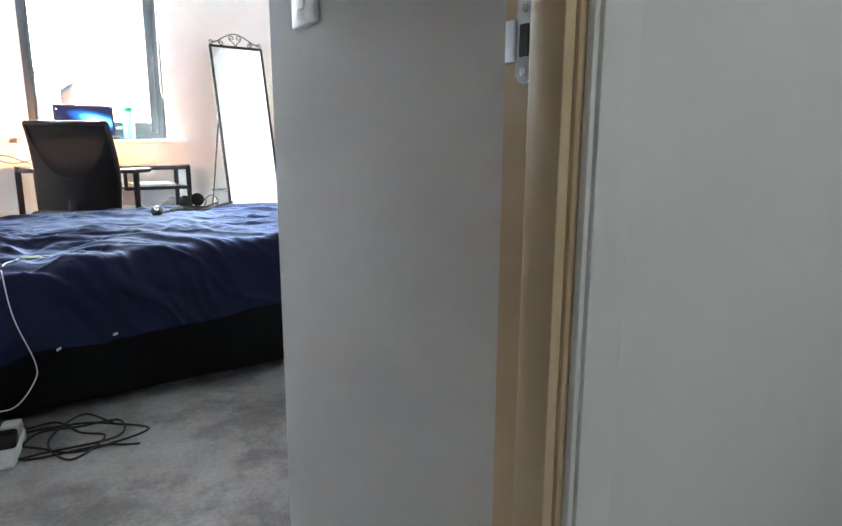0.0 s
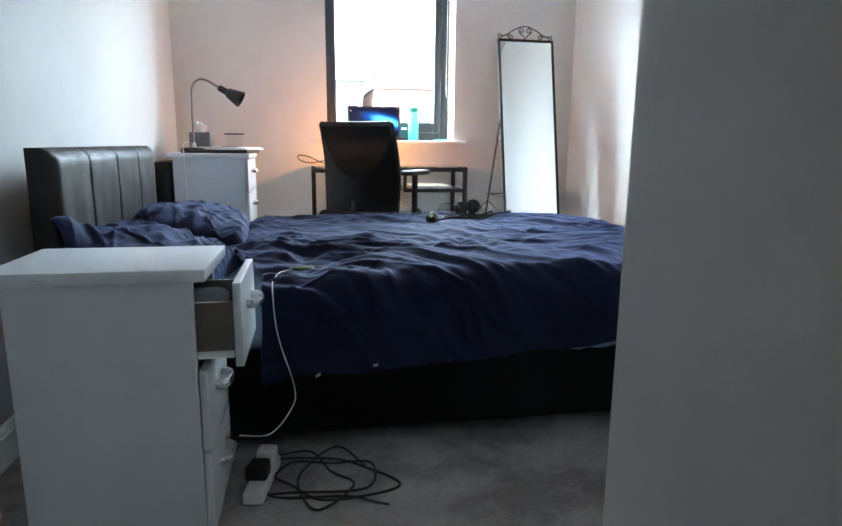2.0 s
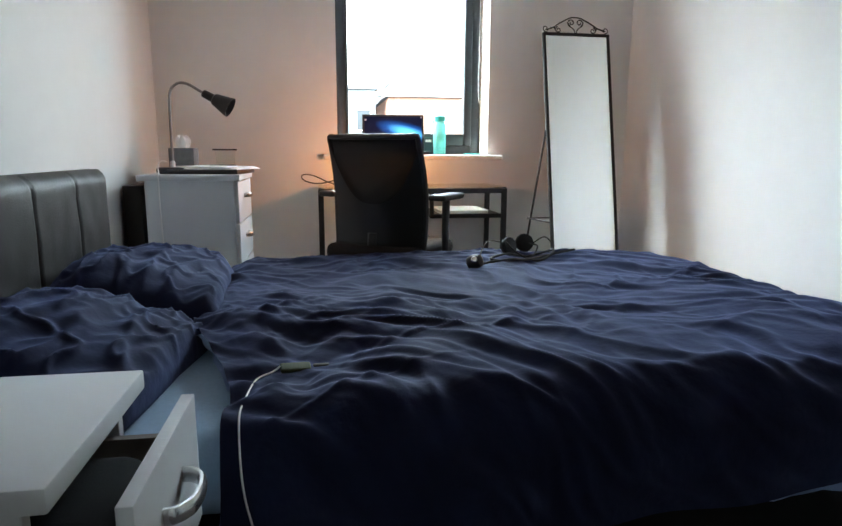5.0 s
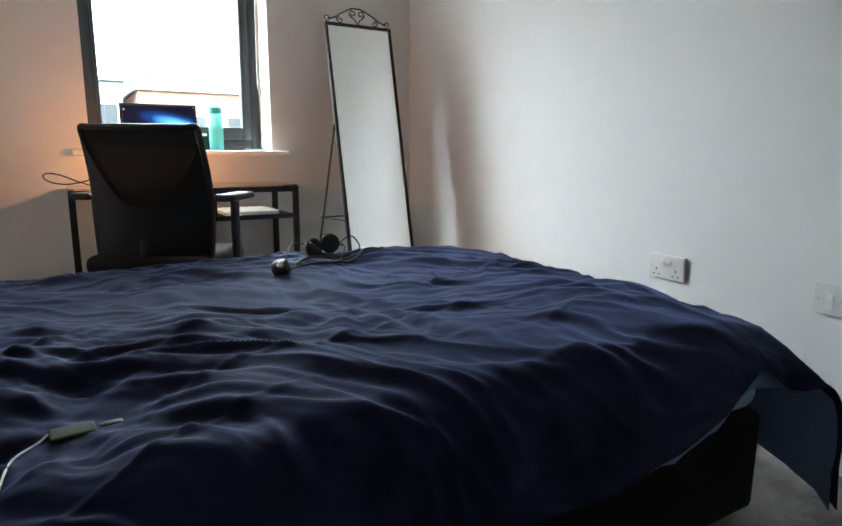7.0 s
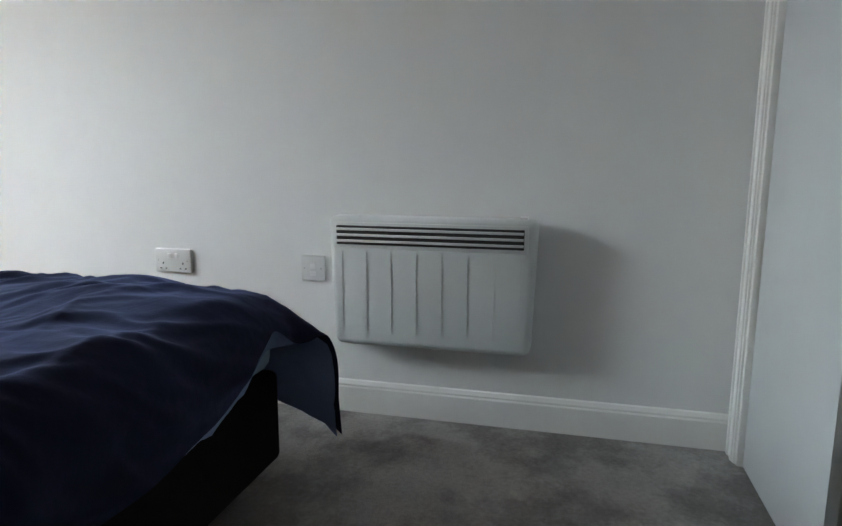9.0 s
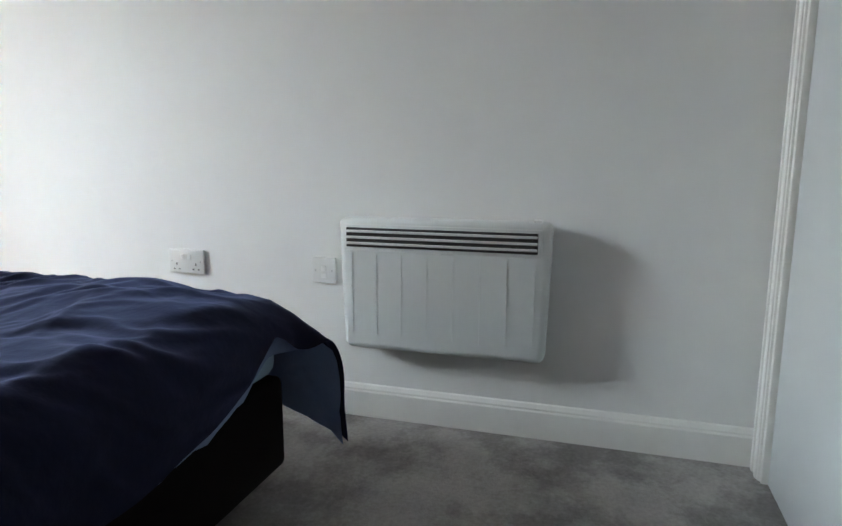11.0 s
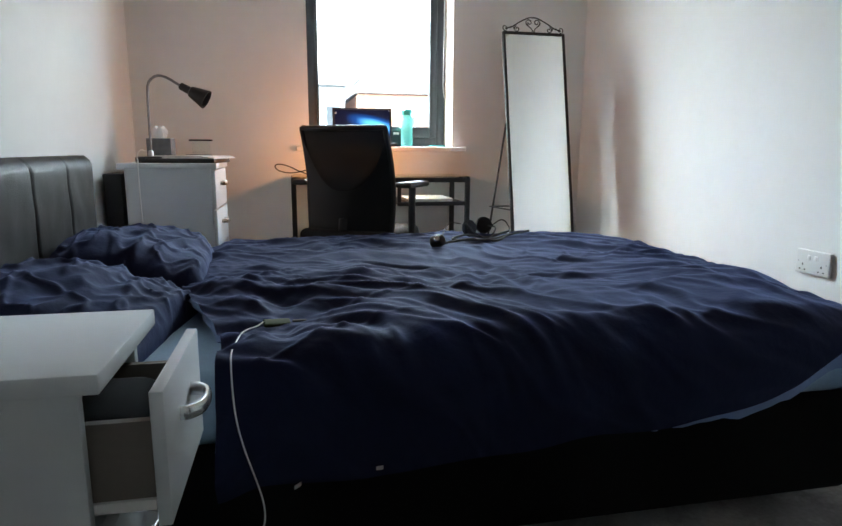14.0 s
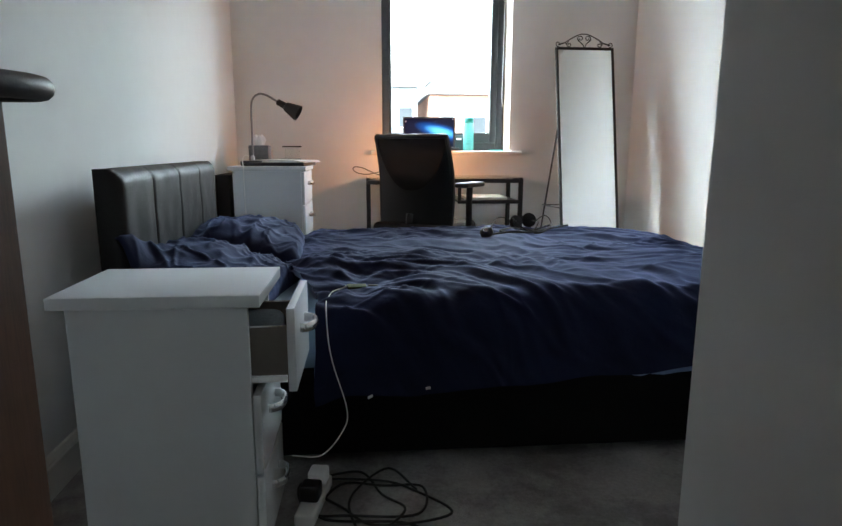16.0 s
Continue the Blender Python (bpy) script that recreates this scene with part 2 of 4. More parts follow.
def lathe(profile, n=32, bm=None):
    """Turned shape about z from (radius, height) pairs."""
    bm = bm or bmesh.new()
    rings = [[bm.verts.new((r * math.cos(2 * math.pi * i / n), r * math.sin(2 * math.pi * i / n), z)) for i in range(n)] for r, z in profile]
    for a, b in zip(rings, rings[1:]):
        for i in range(n):
            bm.faces.new((a[i], a[(i + 1) % n], b[(i + 1) % n], b[i]))
    bm.faces.new(rings[0][::-1])
    bm.faces.new(rings[-1])
    return bm


def smooth_path(points, per=8):
    """A soft line through the points."""
    p = [Vector(q) for q in points]
    p = [2 * p[0] - p[1]] + p + [2 * p[-1] - p[-2]]
    out = []
    for a, b, c, d in zip(p, p[1:], p[2:], p[3:]):
        for i in range(per):
            t = i / per
            out.append(0.5 * (2 * b + (c - a) * t + (2 * a - 5 * b + 4 * c - d) * t * t + (3 * b - a - 3 * c + d) * t ** 3))
    return out + [p[-2]]


def tube(points, r, n=8, bm=None):
    bm = bm or bmesh.new()
    rings, up = [], Vector((0.03, 0.05, 1)).normalized()
    for i, q in enumerate(points):
        d = (points[min(i + 1, len(points) - 1)] - points[max(i - 1, 0)]).normalized()
        side = d.cross(up)
        if side.length < 0.1:
            side = d.cross(Vector((1, 0, 0)))
        side.normalize()
        up = side.cross(d).normalized()
        rings.append([bm.verts.new(q + (side * math.cos(2 * math.pi * k / n) + up * math.sin(2 * math.pi * k / n)) * r) for k in range(n)])
    for a, b in zip(rings, rings[1:]):
        for k in range(n):
            bm.faces.new((a[k], a[(k + 1) % n], b[(k + 1) % n], b[k]))
    bm.faces.new(rings[0][::-1])
    bm.faces.new(rings[-1])
    return bm


def bar(a, b, w, d, bm=None):
    """A square bar from a to b."""
    bm = bm or bmesh.new()
    a, b = Vector(a), Vector(b)
    m = Matrix.Translation((a + b) / 2) @ (b - a).to_track_quat("Z", "Y").to_matrix().to_4x4()
    made = bmesh.ops.create_cube(bm, size=1.0)["verts"]
    for v in made:
        v.co = m @ Vector((v.co.x * w, v.co.y * d, v.co.z * (b - a).length))
    return bm


def structure(name, bm, material, label, category, smooth=0):
    return tagged(part(name, bm, material, smooth=smooth), label, category, kind="structure")


# ---- the room ----
WEST, EAST, NORTH, TOP = 0.612, 3.308, 4.65, 2.40
WX0, WX1, WZ0, WZ1 = 1.578, 2.450, 0.905, 2.30      # window opening
DX0, DX1, DY0, DY1, DTOP, PX = 1.02, 1.78, 0.305, 0.395, 2.03, 1.80  # doorway
PILLAR = 1.03
CLOSET = 0.873

structure("floor", box(-1.2, 4.2, -1.6, 4.95, -0.12, 0.0), M_CARPET, "worn grey carpet with trodden patches", "floor")
structure("ceiling", box(-1.2, 4.2, -1.6, 4.95, TOP, TOP + 0.15), M_CEIL, "plain white painted ceiling", "ceiling")
structure("wall_west", box(WEST - 0.12, WEST, DY1, NORTH, 0, TOP), M_WALL, "plain white painted wall behind the headboard", "wall")
structure("wall_east", box(EAST, EAST + 0.15, DY1, NORTH, 0, TOP), M_WALL, "plain white painted wall with the heater", "wall")
bm = box(WEST - 0.12, WX0, NORTH, NORTH + 0.30, 0, TOP)
box(WX1, EAST + 0.15, NORTH, NORTH + 0.30, 0, TOP, bm=bm)
box(WX0, WX1, NORTH, NORTH + 0.30, 0, WZ0 - 0.03, bm=bm)
box(WX0, WX1, NORTH, NORTH + 0.30, WZ1, TOP, bm=bm)
structure("wall_north", bm, M_WALL, "white painted wall with a deep window opening", "wall")
bm = box(WEST - 0.12, DX0 - 0.03, DY0, DY1, 0, TOP)
box(DX0 - 0.03, DX1 + 0.03, DY0, DY1, DTOP + 0.03, TOP, bm=bm)
box(DX1 + 0.03, EAST, DY0, DY1, 0, TOP, bm=bm)
structure("wall_south", bm, M_WALL, "white painted wall with the room's doorway", "wall")
structure("wall_partition", box(PX, PX + 0.10, DY1, PILLAR, 0, TOP, 0.004, 1), M_WALL, "white painted partition ending beside the doorway", "wall")
# wardrobe front in the south-east corner
bm = box(PX + 0.10, EAST, CLOSET - 0.06, CLOSET, 2.08, TOP)
structure("wall_wardrobe_head", bm, M_WALL, "white painted wall above the built-in wardrobe", "wall")
# hallway around the doorway
bm = box(-1.2, -1.08, -1.6, DY0, 0, TOP)
box(-1.2, 4.2, -1.6, -1.48, 0, TOP, bm=bm)
box(4.08, 4.2, -1.6, DY0, 0, TOP, bm=bm)
box(-1.08, WEST - 0.12, DY0, DY1, 0, TOP, bm=bm)
box(EAST + 0.15, 4.08, DY0, DY1, 0, TOP, bm=bm)
structure("wall_hallway", bm, M_WALL, "plain white hallway walls outside the bedroom", "wall")


def skirting(name, pts):
    """Skirting board along a run of wall, its face on the left of the run."""
    bm = bmesh.new()
    prof = [(0, 0), (0.018, 0), (0.018, 0.086), (0.014, 0.091), (0.014, 0.097), (0.007, 0.108), (0, 0.111)]
    for (xa, ya), (xb, yb) in zip(pts, pts[1:]):
        d = Vector((xb - xa, yb - ya, 0)).normalized()
        nrm = Vector((-d.y, d.x, 0))
        a = [bm.verts.new(Vector((xa, ya, z)) + nrm * (o + 0.001)) for o, z in prof]
        b = [bm.verts.new(Vector((xb, yb, z)) + nrm * (o + 0.001)) for o, z in prof]
        for i in range(len(prof)):
            j = (i + 1) % len(prof)
            bm.faces.new((a[i], b[i], b[j], a[j]))
        bm.faces.new(a)
        bm.faces.new(b[::-1])
    return structure(name, bm, M_GLOSS, "white gloss-painted skirting board along the wall", "skirting board")


skirting("baseboard_east", [(EAST, CLOSET), (EAST, NORTH)])
skirting("baseboard_north", [(EAST, NORTH), (WEST, NORTH)])
skirting("baseboard_west", [(WEST, NORTH), (WEST, DY1)])


# ---- doorway ----
def doorway():
    fr = thing("door_frame", pose(0, 0, 0), "cream-painted door lining with moulded architraves", "door frame", kind="structure")
    for x0, x1 in ((DX0 - 0.03, DX0), (DX1, DX1 + 0.03)):
        part("lining", box(x0 + (0.001 if x0 > 1.5 else 0), x1, DY0 - 0.001, DY1 + 0.001, 0, DTOP + 0.03, 0.002, 1), M_CREAM, fr)
    part("lining", box(DX0, DX1, DY0 - 0.001, DY1 + 0.001, DTOP, DTOP + 0.03, 0.002, 1), M_CREAM, fr)
    # stop strips
    part("door_stop", box(DX1 - 0.013, DX1 + 0.001, DY0 + 0.004, DY0 + 0.045, 0, DTOP, 0.003, 2), M_CREAM, fr)
    part("door_stop", box(DX0, DX0 + 0.013, DY0 + 0.004, DY0 + 0.045, 0, DTOP, 0.003, 2), M_CREAM, fr)
    # architraves on the hallway side, stepped like ogee moulding
    for s, x in ((1, DX1 + 0.006), (-1, DX0 - 0.006)):
        bm = bmesh.new()
        for o0, o1, d in ((0.0, 0.062, 0.010), (0.006, 0.056, 0.015)):
            a, b = sorted((x + s * o0, x + s * o1))
            box(a, b, DY0 - d, DY0 - 0.001, 0, DTOP + 0.08 - o0, 0.003, 2, bm=bm)
        part("architrave", bm, M_GLOSS, fr)
    bm = bmesh.new()
    box(DX0 - 0.08, DX1 + 0.08, DY0 - 0.018, DY0 - 0.002, DTOP + 0.006, DTOP + 0.082, 0.004, 2, bm=bm)
    part("architrave", bm, M_GLOSS, fr)
    # strike plate with rounded ends, its latch hole, lip and two screws
    y, z = 0.366, 0.964
    bm = bmesh.new()
    n = 10
    ring = [(y + 0.0115 * math.cos(a), z + 0.026 + 0.0115 * math.sin(a)) for a in [math.pi * i / n for i in range(n + 1)]]
    ring += [(y + 0.0115 * math.cos(a), z - 0.026 + 0.0115 * math.sin(a)) for a in [math.pi + math.pi * i / n for i in range(n + 1)]]
    f = bm.faces.new([bm.verts.new((DX1 - 0.0005, p, q)) for p, q in ring])
    ext = bmesh.ops.extrude_face_region(bm, geom=[f])["geom"]
    for v in ext:
        if isinstance(v, bmesh.types.BMVert):
            v.co.x -= 0.0018
    plate = part("strike_plate", bm, M_STEEL, fr, "steel strike plate with rounded ends")
    part("latch_hole", box(DX1 - 0.0032, DX1 - 0.0020, y - 0.006, y + 0.006, z - 0.014, z + 0.014, 0.001, 1), M_DARK, plate)
    part("lip", box(DX1 - 0.004, DX1 - 0.001, y + 0.010, y + 0.024, z - 0.018, z + 0.020, 0.001, 1), M_CHROME, plate)
    for dz in (0.027, -0.027):
        s = part("screw", cyl(0.004, 0.0035, 0, 0.0016, 14), M_CHROME, plate)
        s.matrix_basis = pose(DX1 - 0.0022, y, z + dz, 0, -90, 0)


doorway()


def door_leaf():
    d = thing("door_1", pose(DX0 + 0.004, DY1 + 0.004, 0, 0, 0, 82.5), "dark brown wooden door standing open into the room", "door", kind="structure")
    # local x along the leaf, local y towards the wall
    part("leaf", box(0, 0.668, -0.044, 0.0, 0.008, 1.98 + 0.04, 0.002, 1), M_DOOR, d)
    for s, y in ((-1, -0.044), (1, 0.0)):
        h = part("door_handle", cyl(0.026, 0.026, 0, 0.009, 28), M_METALBLK, d, "dark metal lever handle")
        h.matrix_basis = pose(0.63, y, 0.968, 90 if s < 0 else -90, 0, 0)
        pts = smooth_path([(0.63, y, 0.968), (0.63, y + s * 0.055, 0.968), (0.612, y + s * 0.070, 0.968), (0.575, y + s * 0.074, 0.967), (0.525, y + s * 0.072, 0.965)])
        part("lever", tube(pts, 0.010, 12), M_METALBLK, d)
    for z in (0.2, 1.0, 1.8):
        part("hinge", box(-0.006, 0.006, -0.050, -0.043, z, z + 0.09, 0.002, 1), M_STEEL, d)


door_leaf()


# ---- built-in wardrobe ----
def wardrobe():
    w = thing("wardrobe", pose(0, 0, 0), "built-in wardrobe with a white sliding door and dark interior", "wardrobe")
    for o0, o1, d in ((0.0, 0.10, 0.012), (0.010, 0.085, 0.018), (0.020, 0.034, 0.023), (0.055, 0.075, 0.022)):
        part("architrave_moulding", box(EAST - 0.012 - o1, EAST - 0.012 - o0, CLOSET - 0.05, CLOSET + d - 0.012, 0, 2.14, 0.004, 2), M_GLOSS, w)
    part("sliding_door", box(2.64, EAST - 0.13, CLOSET - 0.045, CLOSET - 0.012, 0.01, 2.075, 0.003, 2), M_WHITE, w)
    part("door_stile", box(2.585, 2.64, CLOSET - 0.050, CLOSET - 0.008, 0.01, 2.075, 0.004, 2), M_STEEL, w, "grey metal edge of the sliding door")
    # near-black sheet that puts the interior's shade into its colour
    part("rear_shade_sheet", box(PX + 0.11, EAST - 0.002, DY1 + 0.001, DY1 + 0.015, 0.0, 2.09), M_DARK, w)
    part("rail", tube([Vector((PX + 0.11, 0.67, 1.75)), Vector((EAST - 0.01, 0.67, 1.75))], 0.012, 12), M_STEEL, w)


wardrobe()


def garment(name, x, width, z0, z1, material, label):
    """A garment on a hanger, with folds down its length."""
    bm = bmesh.new()
    nx, nz = 26, 14
    rows = []
    for k in range(nz + 1):
        t = k / nz
        row = []
        for i in range(nx):
            a = 2 * math.pi * i / nx
            half = width / 2 * (0.45 + 0.55 * min(1, t * 5))
            deep = 0.03 + 0.02 * t
            r = 1 + 0.22 * t * math.sin(5 * a + x * 40) + 0.1 * math.sin(9 * a + t * 4)
            row.append(bm.verts.new((deep * math.cos(a) * r, half * math.sin(a) * (0.85 + 0.15 * r), z1 - (z1 - z0) * t)))
        rows.append(row)
    for a, b in zip(rows, rows[1:]):
        for i in range(nx):
            bm.faces.new((a[i], a[(i + 1) % nx], b[(i + 1) % nx], b[i]))
    bm.faces.new(rows[0])
    bm.faces.new(rows[-1][::-1])
    g = thing(name, pose(x, 0.67, 0), label, "clothing", group="clothes on the rail")
    part("cloth", bm, material, g)
    part("hanger", tube(smooth_path([(0, 0, z1 - 0.005), (0, 0, z1 + 0.05), (0.012, 0, 1.762), (0, 0, 1.768), (-0.012, 0, 1.757)]), 0.0025, 6), M_STEEL, g)


for i, x in enumerate((3.10, 3.00, 2.90, 2.80, 2.70, 2.60, 2.30, 2.20, 2.10)):
    garment("hanging_coat", x, 0.34, 0.55 + 0.1 * (i % 3), 1.66, M_DIVAN, "black coat hanging on the wardrobe rail")
garment("hanging_shirt", 2.44, 0.30, 0.83, 1.66, M_TISSUE, "white shirt hanging among dark coats")


# ---- window ----
def window():
    w = thing("window_1", pose(0, 0, 0), "tall window with dark grey frame, its casement shut", "window", kind="structure")
    y0, y1 = NORTH + 0.20, NORTH + 0.265
    t = 0.055
    for x0, x1, z0, z1 in ((WX0, WX0 + t, WZ0, WZ1), (WX1 - t, WX1, WZ0, WZ1), (WX0 + t, WX1 - t, WZ0, WZ0 + t), (WX0 + t, WX1 - t, WZ1 - t, WZ1)):
        part("window_frame", box(x0, x1, y0, y1, z0, z1, 0.004, 2), M_FRAME, w)
    s = part("casement", box(WX0 + t, WX0 + t + 0.016, y0 - 0.012, y1 - 0.01, WZ0 + t, WZ1 - t, 0.006, 2), M_FRAME, w)
    a, b = WX0 + t + 0.016, WX1 - t - 0.046
    part("casement_rail", box(WX1 - t - 0.046, WX1 - t, y0 - 0.012, y1 - 0.01, WZ0 + t, WZ1 - t, 0.006, 2), M_FRAME, s)
    part("casement_rail", box(a, b, y0 - 0.012, y1 - 0.01, WZ0 + t, WZ0 + t + 0.070, 0.006, 2), M_FRAME, s)
    part("casement_rail", box(a, b, y0 - 0.012, y1 - 0.01, WZ1 - t - 0.05, WZ1 - t, 0.006, 2), M_FRAME, s)
    pane = part("pane", box(a - 0.006, b + 0.006, y0 + 0.012, y0 + 0.036, WZ0 + t + 0.064, WZ1 - t - 0.044), M_GLASS, s, smooth=0)
    pane.visible_shadow = False
    part("window_sill", box(1.50, 2.53, NORTH - 0.05, y0, WZ0 - 0.03, WZ0 - 0.001, 0.007, 3), M_GLOSS, w, "white gloss-painted window board")


window()
tagged(part("blind_cord", tube(smooth_path([(2.415, 4.74, 2.10), (2.414, 4.74, 1.6), (2.410, 4.735, 1.30), (2.414, 4.73, 1.22), (2.424, 4.73, 1.205), (2.432, 4.735, 1.225), (2.434, 4.74, 1.40), (2.432, 4.74, 2.10)]), 0.0022, 6), M_CABLEW),
       "thin white looped blind cord beside the window", "blind cord")


# ---- outside ----
structure("ground", box(-400, 400, 5.3, 900, -6.2, -6.0), M_GROUND, "asphalt street far below the window", "ground")


def building(name, x0, x1, y0, y1, top, material, label, cols, rows, win_w=1.1, win_h=1.4, z_first=-4.0, step=2.9):
    b = thing(name, pose(0, 0, -6), label, "building")
    part("wall", box(x0, x1, y0, y1, 0, top + 6, 0.05, 1), material, b)
    part("roof", box(x0 - 0.2, x1 + 0.2, y0 - 0.2, y1 + 0.2, top + 6, top + 6.25, 0.03, 1), M_GREYCLAD, b)
    for r in range(rows):
        for c in range(cols):
            cx = x0 + (c + 0.5) * (x1 - x0) / cols
            z = z_first + 6 + r * step
            if z + win_h > top + 5.8:
                continue
            wdw = part("window", box(cx - win_w / 2 - 0.08, cx + win_w / 2 + 0.08, y0 - 0.06, y0 - 0.002, z - 0.08, z + win_h + 0.08), M_WPLAST, b)
            part("pane", box(cx - win_w / 2, cx + win_w / 2, y0 - 0.085, y0 - 0.062, z, z + win_h), M_GREYDARK, wdw)


building("apartment_block", -9.0, 4.7, 40, 52, 4.7, M_GREYCLAD, "grey apartment block with rows of pale window frames", 9, 4, 0.85, 1.2, -3.6, 1.95)
building("brick_building", 5.4, 24, 39, 50, 4.2, M_BRICK, "pale red brick building with white window frames", 9, 4, 0.8, 1.25, -3.6, 2.6)
building("rendered_block", 6.7, 9.3, 50.5, 58, 6.2, M_RENDER, "pale rendered block behind the brick building", 2, 4)
building("grey_house", 2.0, 6.5, 55, 63, 5.6, M_GREYCLAD, "grey clad building beyond the street", 3, 4)


# ---- bed ----
BX0, BX1, BY0, BY1 = 0.80, 2.85, 2.10, 3.43
bed = thing("bed", pose(0, 0, 0), "double bed with black divan base and padded headboard", "bed")
part("divan_base", box(BX0, BX1, BY0, BY1, 0.045, 0.298, 0.02, 3), M_DIVAN, bed, "black fabric divan base")
part("mattress", box(BX0 + 0.005, BX1 - 0.005, BY0 + 0.005, BY1 - 0.005, 0.300, 0.455, 0.045, 4), M_MATTRESS, bed, "mattress in a pale blue fitted sheet")
for x in (BX0 + 0.12, BX1 - 0.12):
    for y in (BY0 + 0.12, BY1 - 0.12):
        part("castor", cyl(0.022, 0.022, 0, 0.046, 16), M_BLACK, bed, m=pose(x, y, 0))


def headboard():
    """Padded board with vertical stitched panels."""
    y0, y1, x0, x1, z0, z1 = 2.217, 3.300, 0.722, 0.800, 0.05, 0.862
    bm = bmesh.new()
    ny, nz = 120, 60
    panels = 4

    def front(u, v):
        s = abs(math.sin(math.pi * u * panels))
        puff = 0.006 * min(1, s * 9) ** 0.6
        edge = min(u * (y1 - y0), (1 - u) * (y1 - y0), (1 - v) * (z1 - z0))
        round_ = 0.03 * (1 - min(1, edge / 0.04)) ** 2
        wob = 0.0035 * noise.noise(Vector((u * 14, v * 8, 2)))
        return x1 - 0.012 + puff - round_ + wob

    grid = [[bm.verts.new((front(i / ny, k / nz), y0 + (y1 - y0) * i / ny, z0 + (z1 - z0) * k / nz)) for k in range(nz + 1)] for i in range(ny + 1)]
    for i in range(ny):
        for k in range(nz):
            bm.faces.new((grid[i][k], grid[i + 1][k], grid[i + 1][k + 1], grid[i][k + 1]))
    rim = [grid[i][0] for i in range(ny + 1)] + [grid[ny][k] for k in range(1, nz + 1)] + [grid[i][nz] for i in range(ny - 1, -1, -1)] + [grid[0][k] for k in range(nz - 1, 0, -1)]
    back = [bm.verts.new((x0, v.co.y, v.co.z)) for v in rim]
    for i in range(len(rim)):
        j = (i + 1) % len(rim)
        bm.faces.new((rim[j], rim[i], back[i], back[j]))
    bm.faces.new(back)
    part("headboard", bm, M_LEATHER, bed, "dark brown leather headboard with stitched panels", smooth=60)


headboard()


def ridge(n, w):
    return math.exp(-2.2 * (n / w) ** 2)


def fold(p, q):
    """Height of the duvet's creases over the flat of the bed."""
    a = Vector((p, q, 0))
    wp = 0.16 * noise.noise(a * 1.7 + Vector((3, 7, 1))) + 0.05 * noise.noise(a * 4.5 + Vector((8, 2, 5)))
    h = 0.014 * noise.noise(Vector((p * 1.7, q * 2.2, 4.0)))
    # long soft ridges, most of them slanting from the pillows to the foot
    for k, (ang, fx, fy, amp, w) in enumerate(((-34, 0.9, 4.5, 0.016, 0.25), (-20, 1.1, 6.5, 0.011, 0.21), (18, 1.4, 8.0, 0.006, 0.2), (-55, 1.4, 7.0, 0.008, 0.2), (-26, 1.8, 15.0, 0.005, 0.28), (-36, 2.0, 22.0, 0.003, 0.30))):
        c, s = math.cos(radians(ang)), math.sin(radians(ang))
        u, v = c * p + s * q, -s * p + c * q + wp
        gate = min(1, max(0, 0.55 + 0.9 * noise.noise(Vector((p * 2.2, q * 2.2, 20.0 + k)))))
        h += amp * gate * (ridge(noise.noise(Vector((u * fx, v * fy, 11.0 * k + 2))), w) - 0.3)
    # narrow crisp creases between the soft ridges
    for k, (ang, fx, fy, amp, w) in enumerate(((-30, 0.9, 5.5, 0.012, 0.13), (-46, 1.0, 6.0, 0.010, 0.12), (-14, 1.1, 8.0, 0.008, 0.13), (34, 1.2, 7.0, 0.006, 0.11), (-28, 1.6, 14.0, 0.0035, 0.16), (-60, 1.5, 12.0, 0.003, 0.14))):
        c, s = math.cos(radians(ang)), math.sin(radians(ang))
        u, v = c * p + s * q, -s * p + c * q + 1.3 * wp
        gate = min(1, max(0, 0.35 + 1.3 * noise.noise(Vector((p * 2.6, q * 2.6, 60.0 + 3 * k)))))
        h += amp * gate * ridge(noise.noise(Vector((u * fx, v * fy, 17.0 * k + 90))), w)
    # gathers that run out from three pinched spots
    for cx, cy, count, amp, size in ((2.02, 2.62, 8, 0.009, 0.32), (1.44, 2.30, 7, 0.016, 0.22), (1.62, 3.05, 6, 0.010, 0.28)):
        dx, dy = p - cx, q - cy
        r = math.hypot(dx, dy)
        th = math.atan2(dy, dx) + 0.5 * noise.noise(a * 3 + Vector((cx, 0, 0)))
        h += amp * (math.cos(count * th) * min(1, (r / 0.14) ** 2) - 0.5 * math.exp(-(r / 0.10) ** 2)) * math.exp(-r / size)
    return h


def soft_step(a, b, x):
    t = min(1, max(0, (x - a) / (b - a)))
    return t * t * (3 - 2 * t)


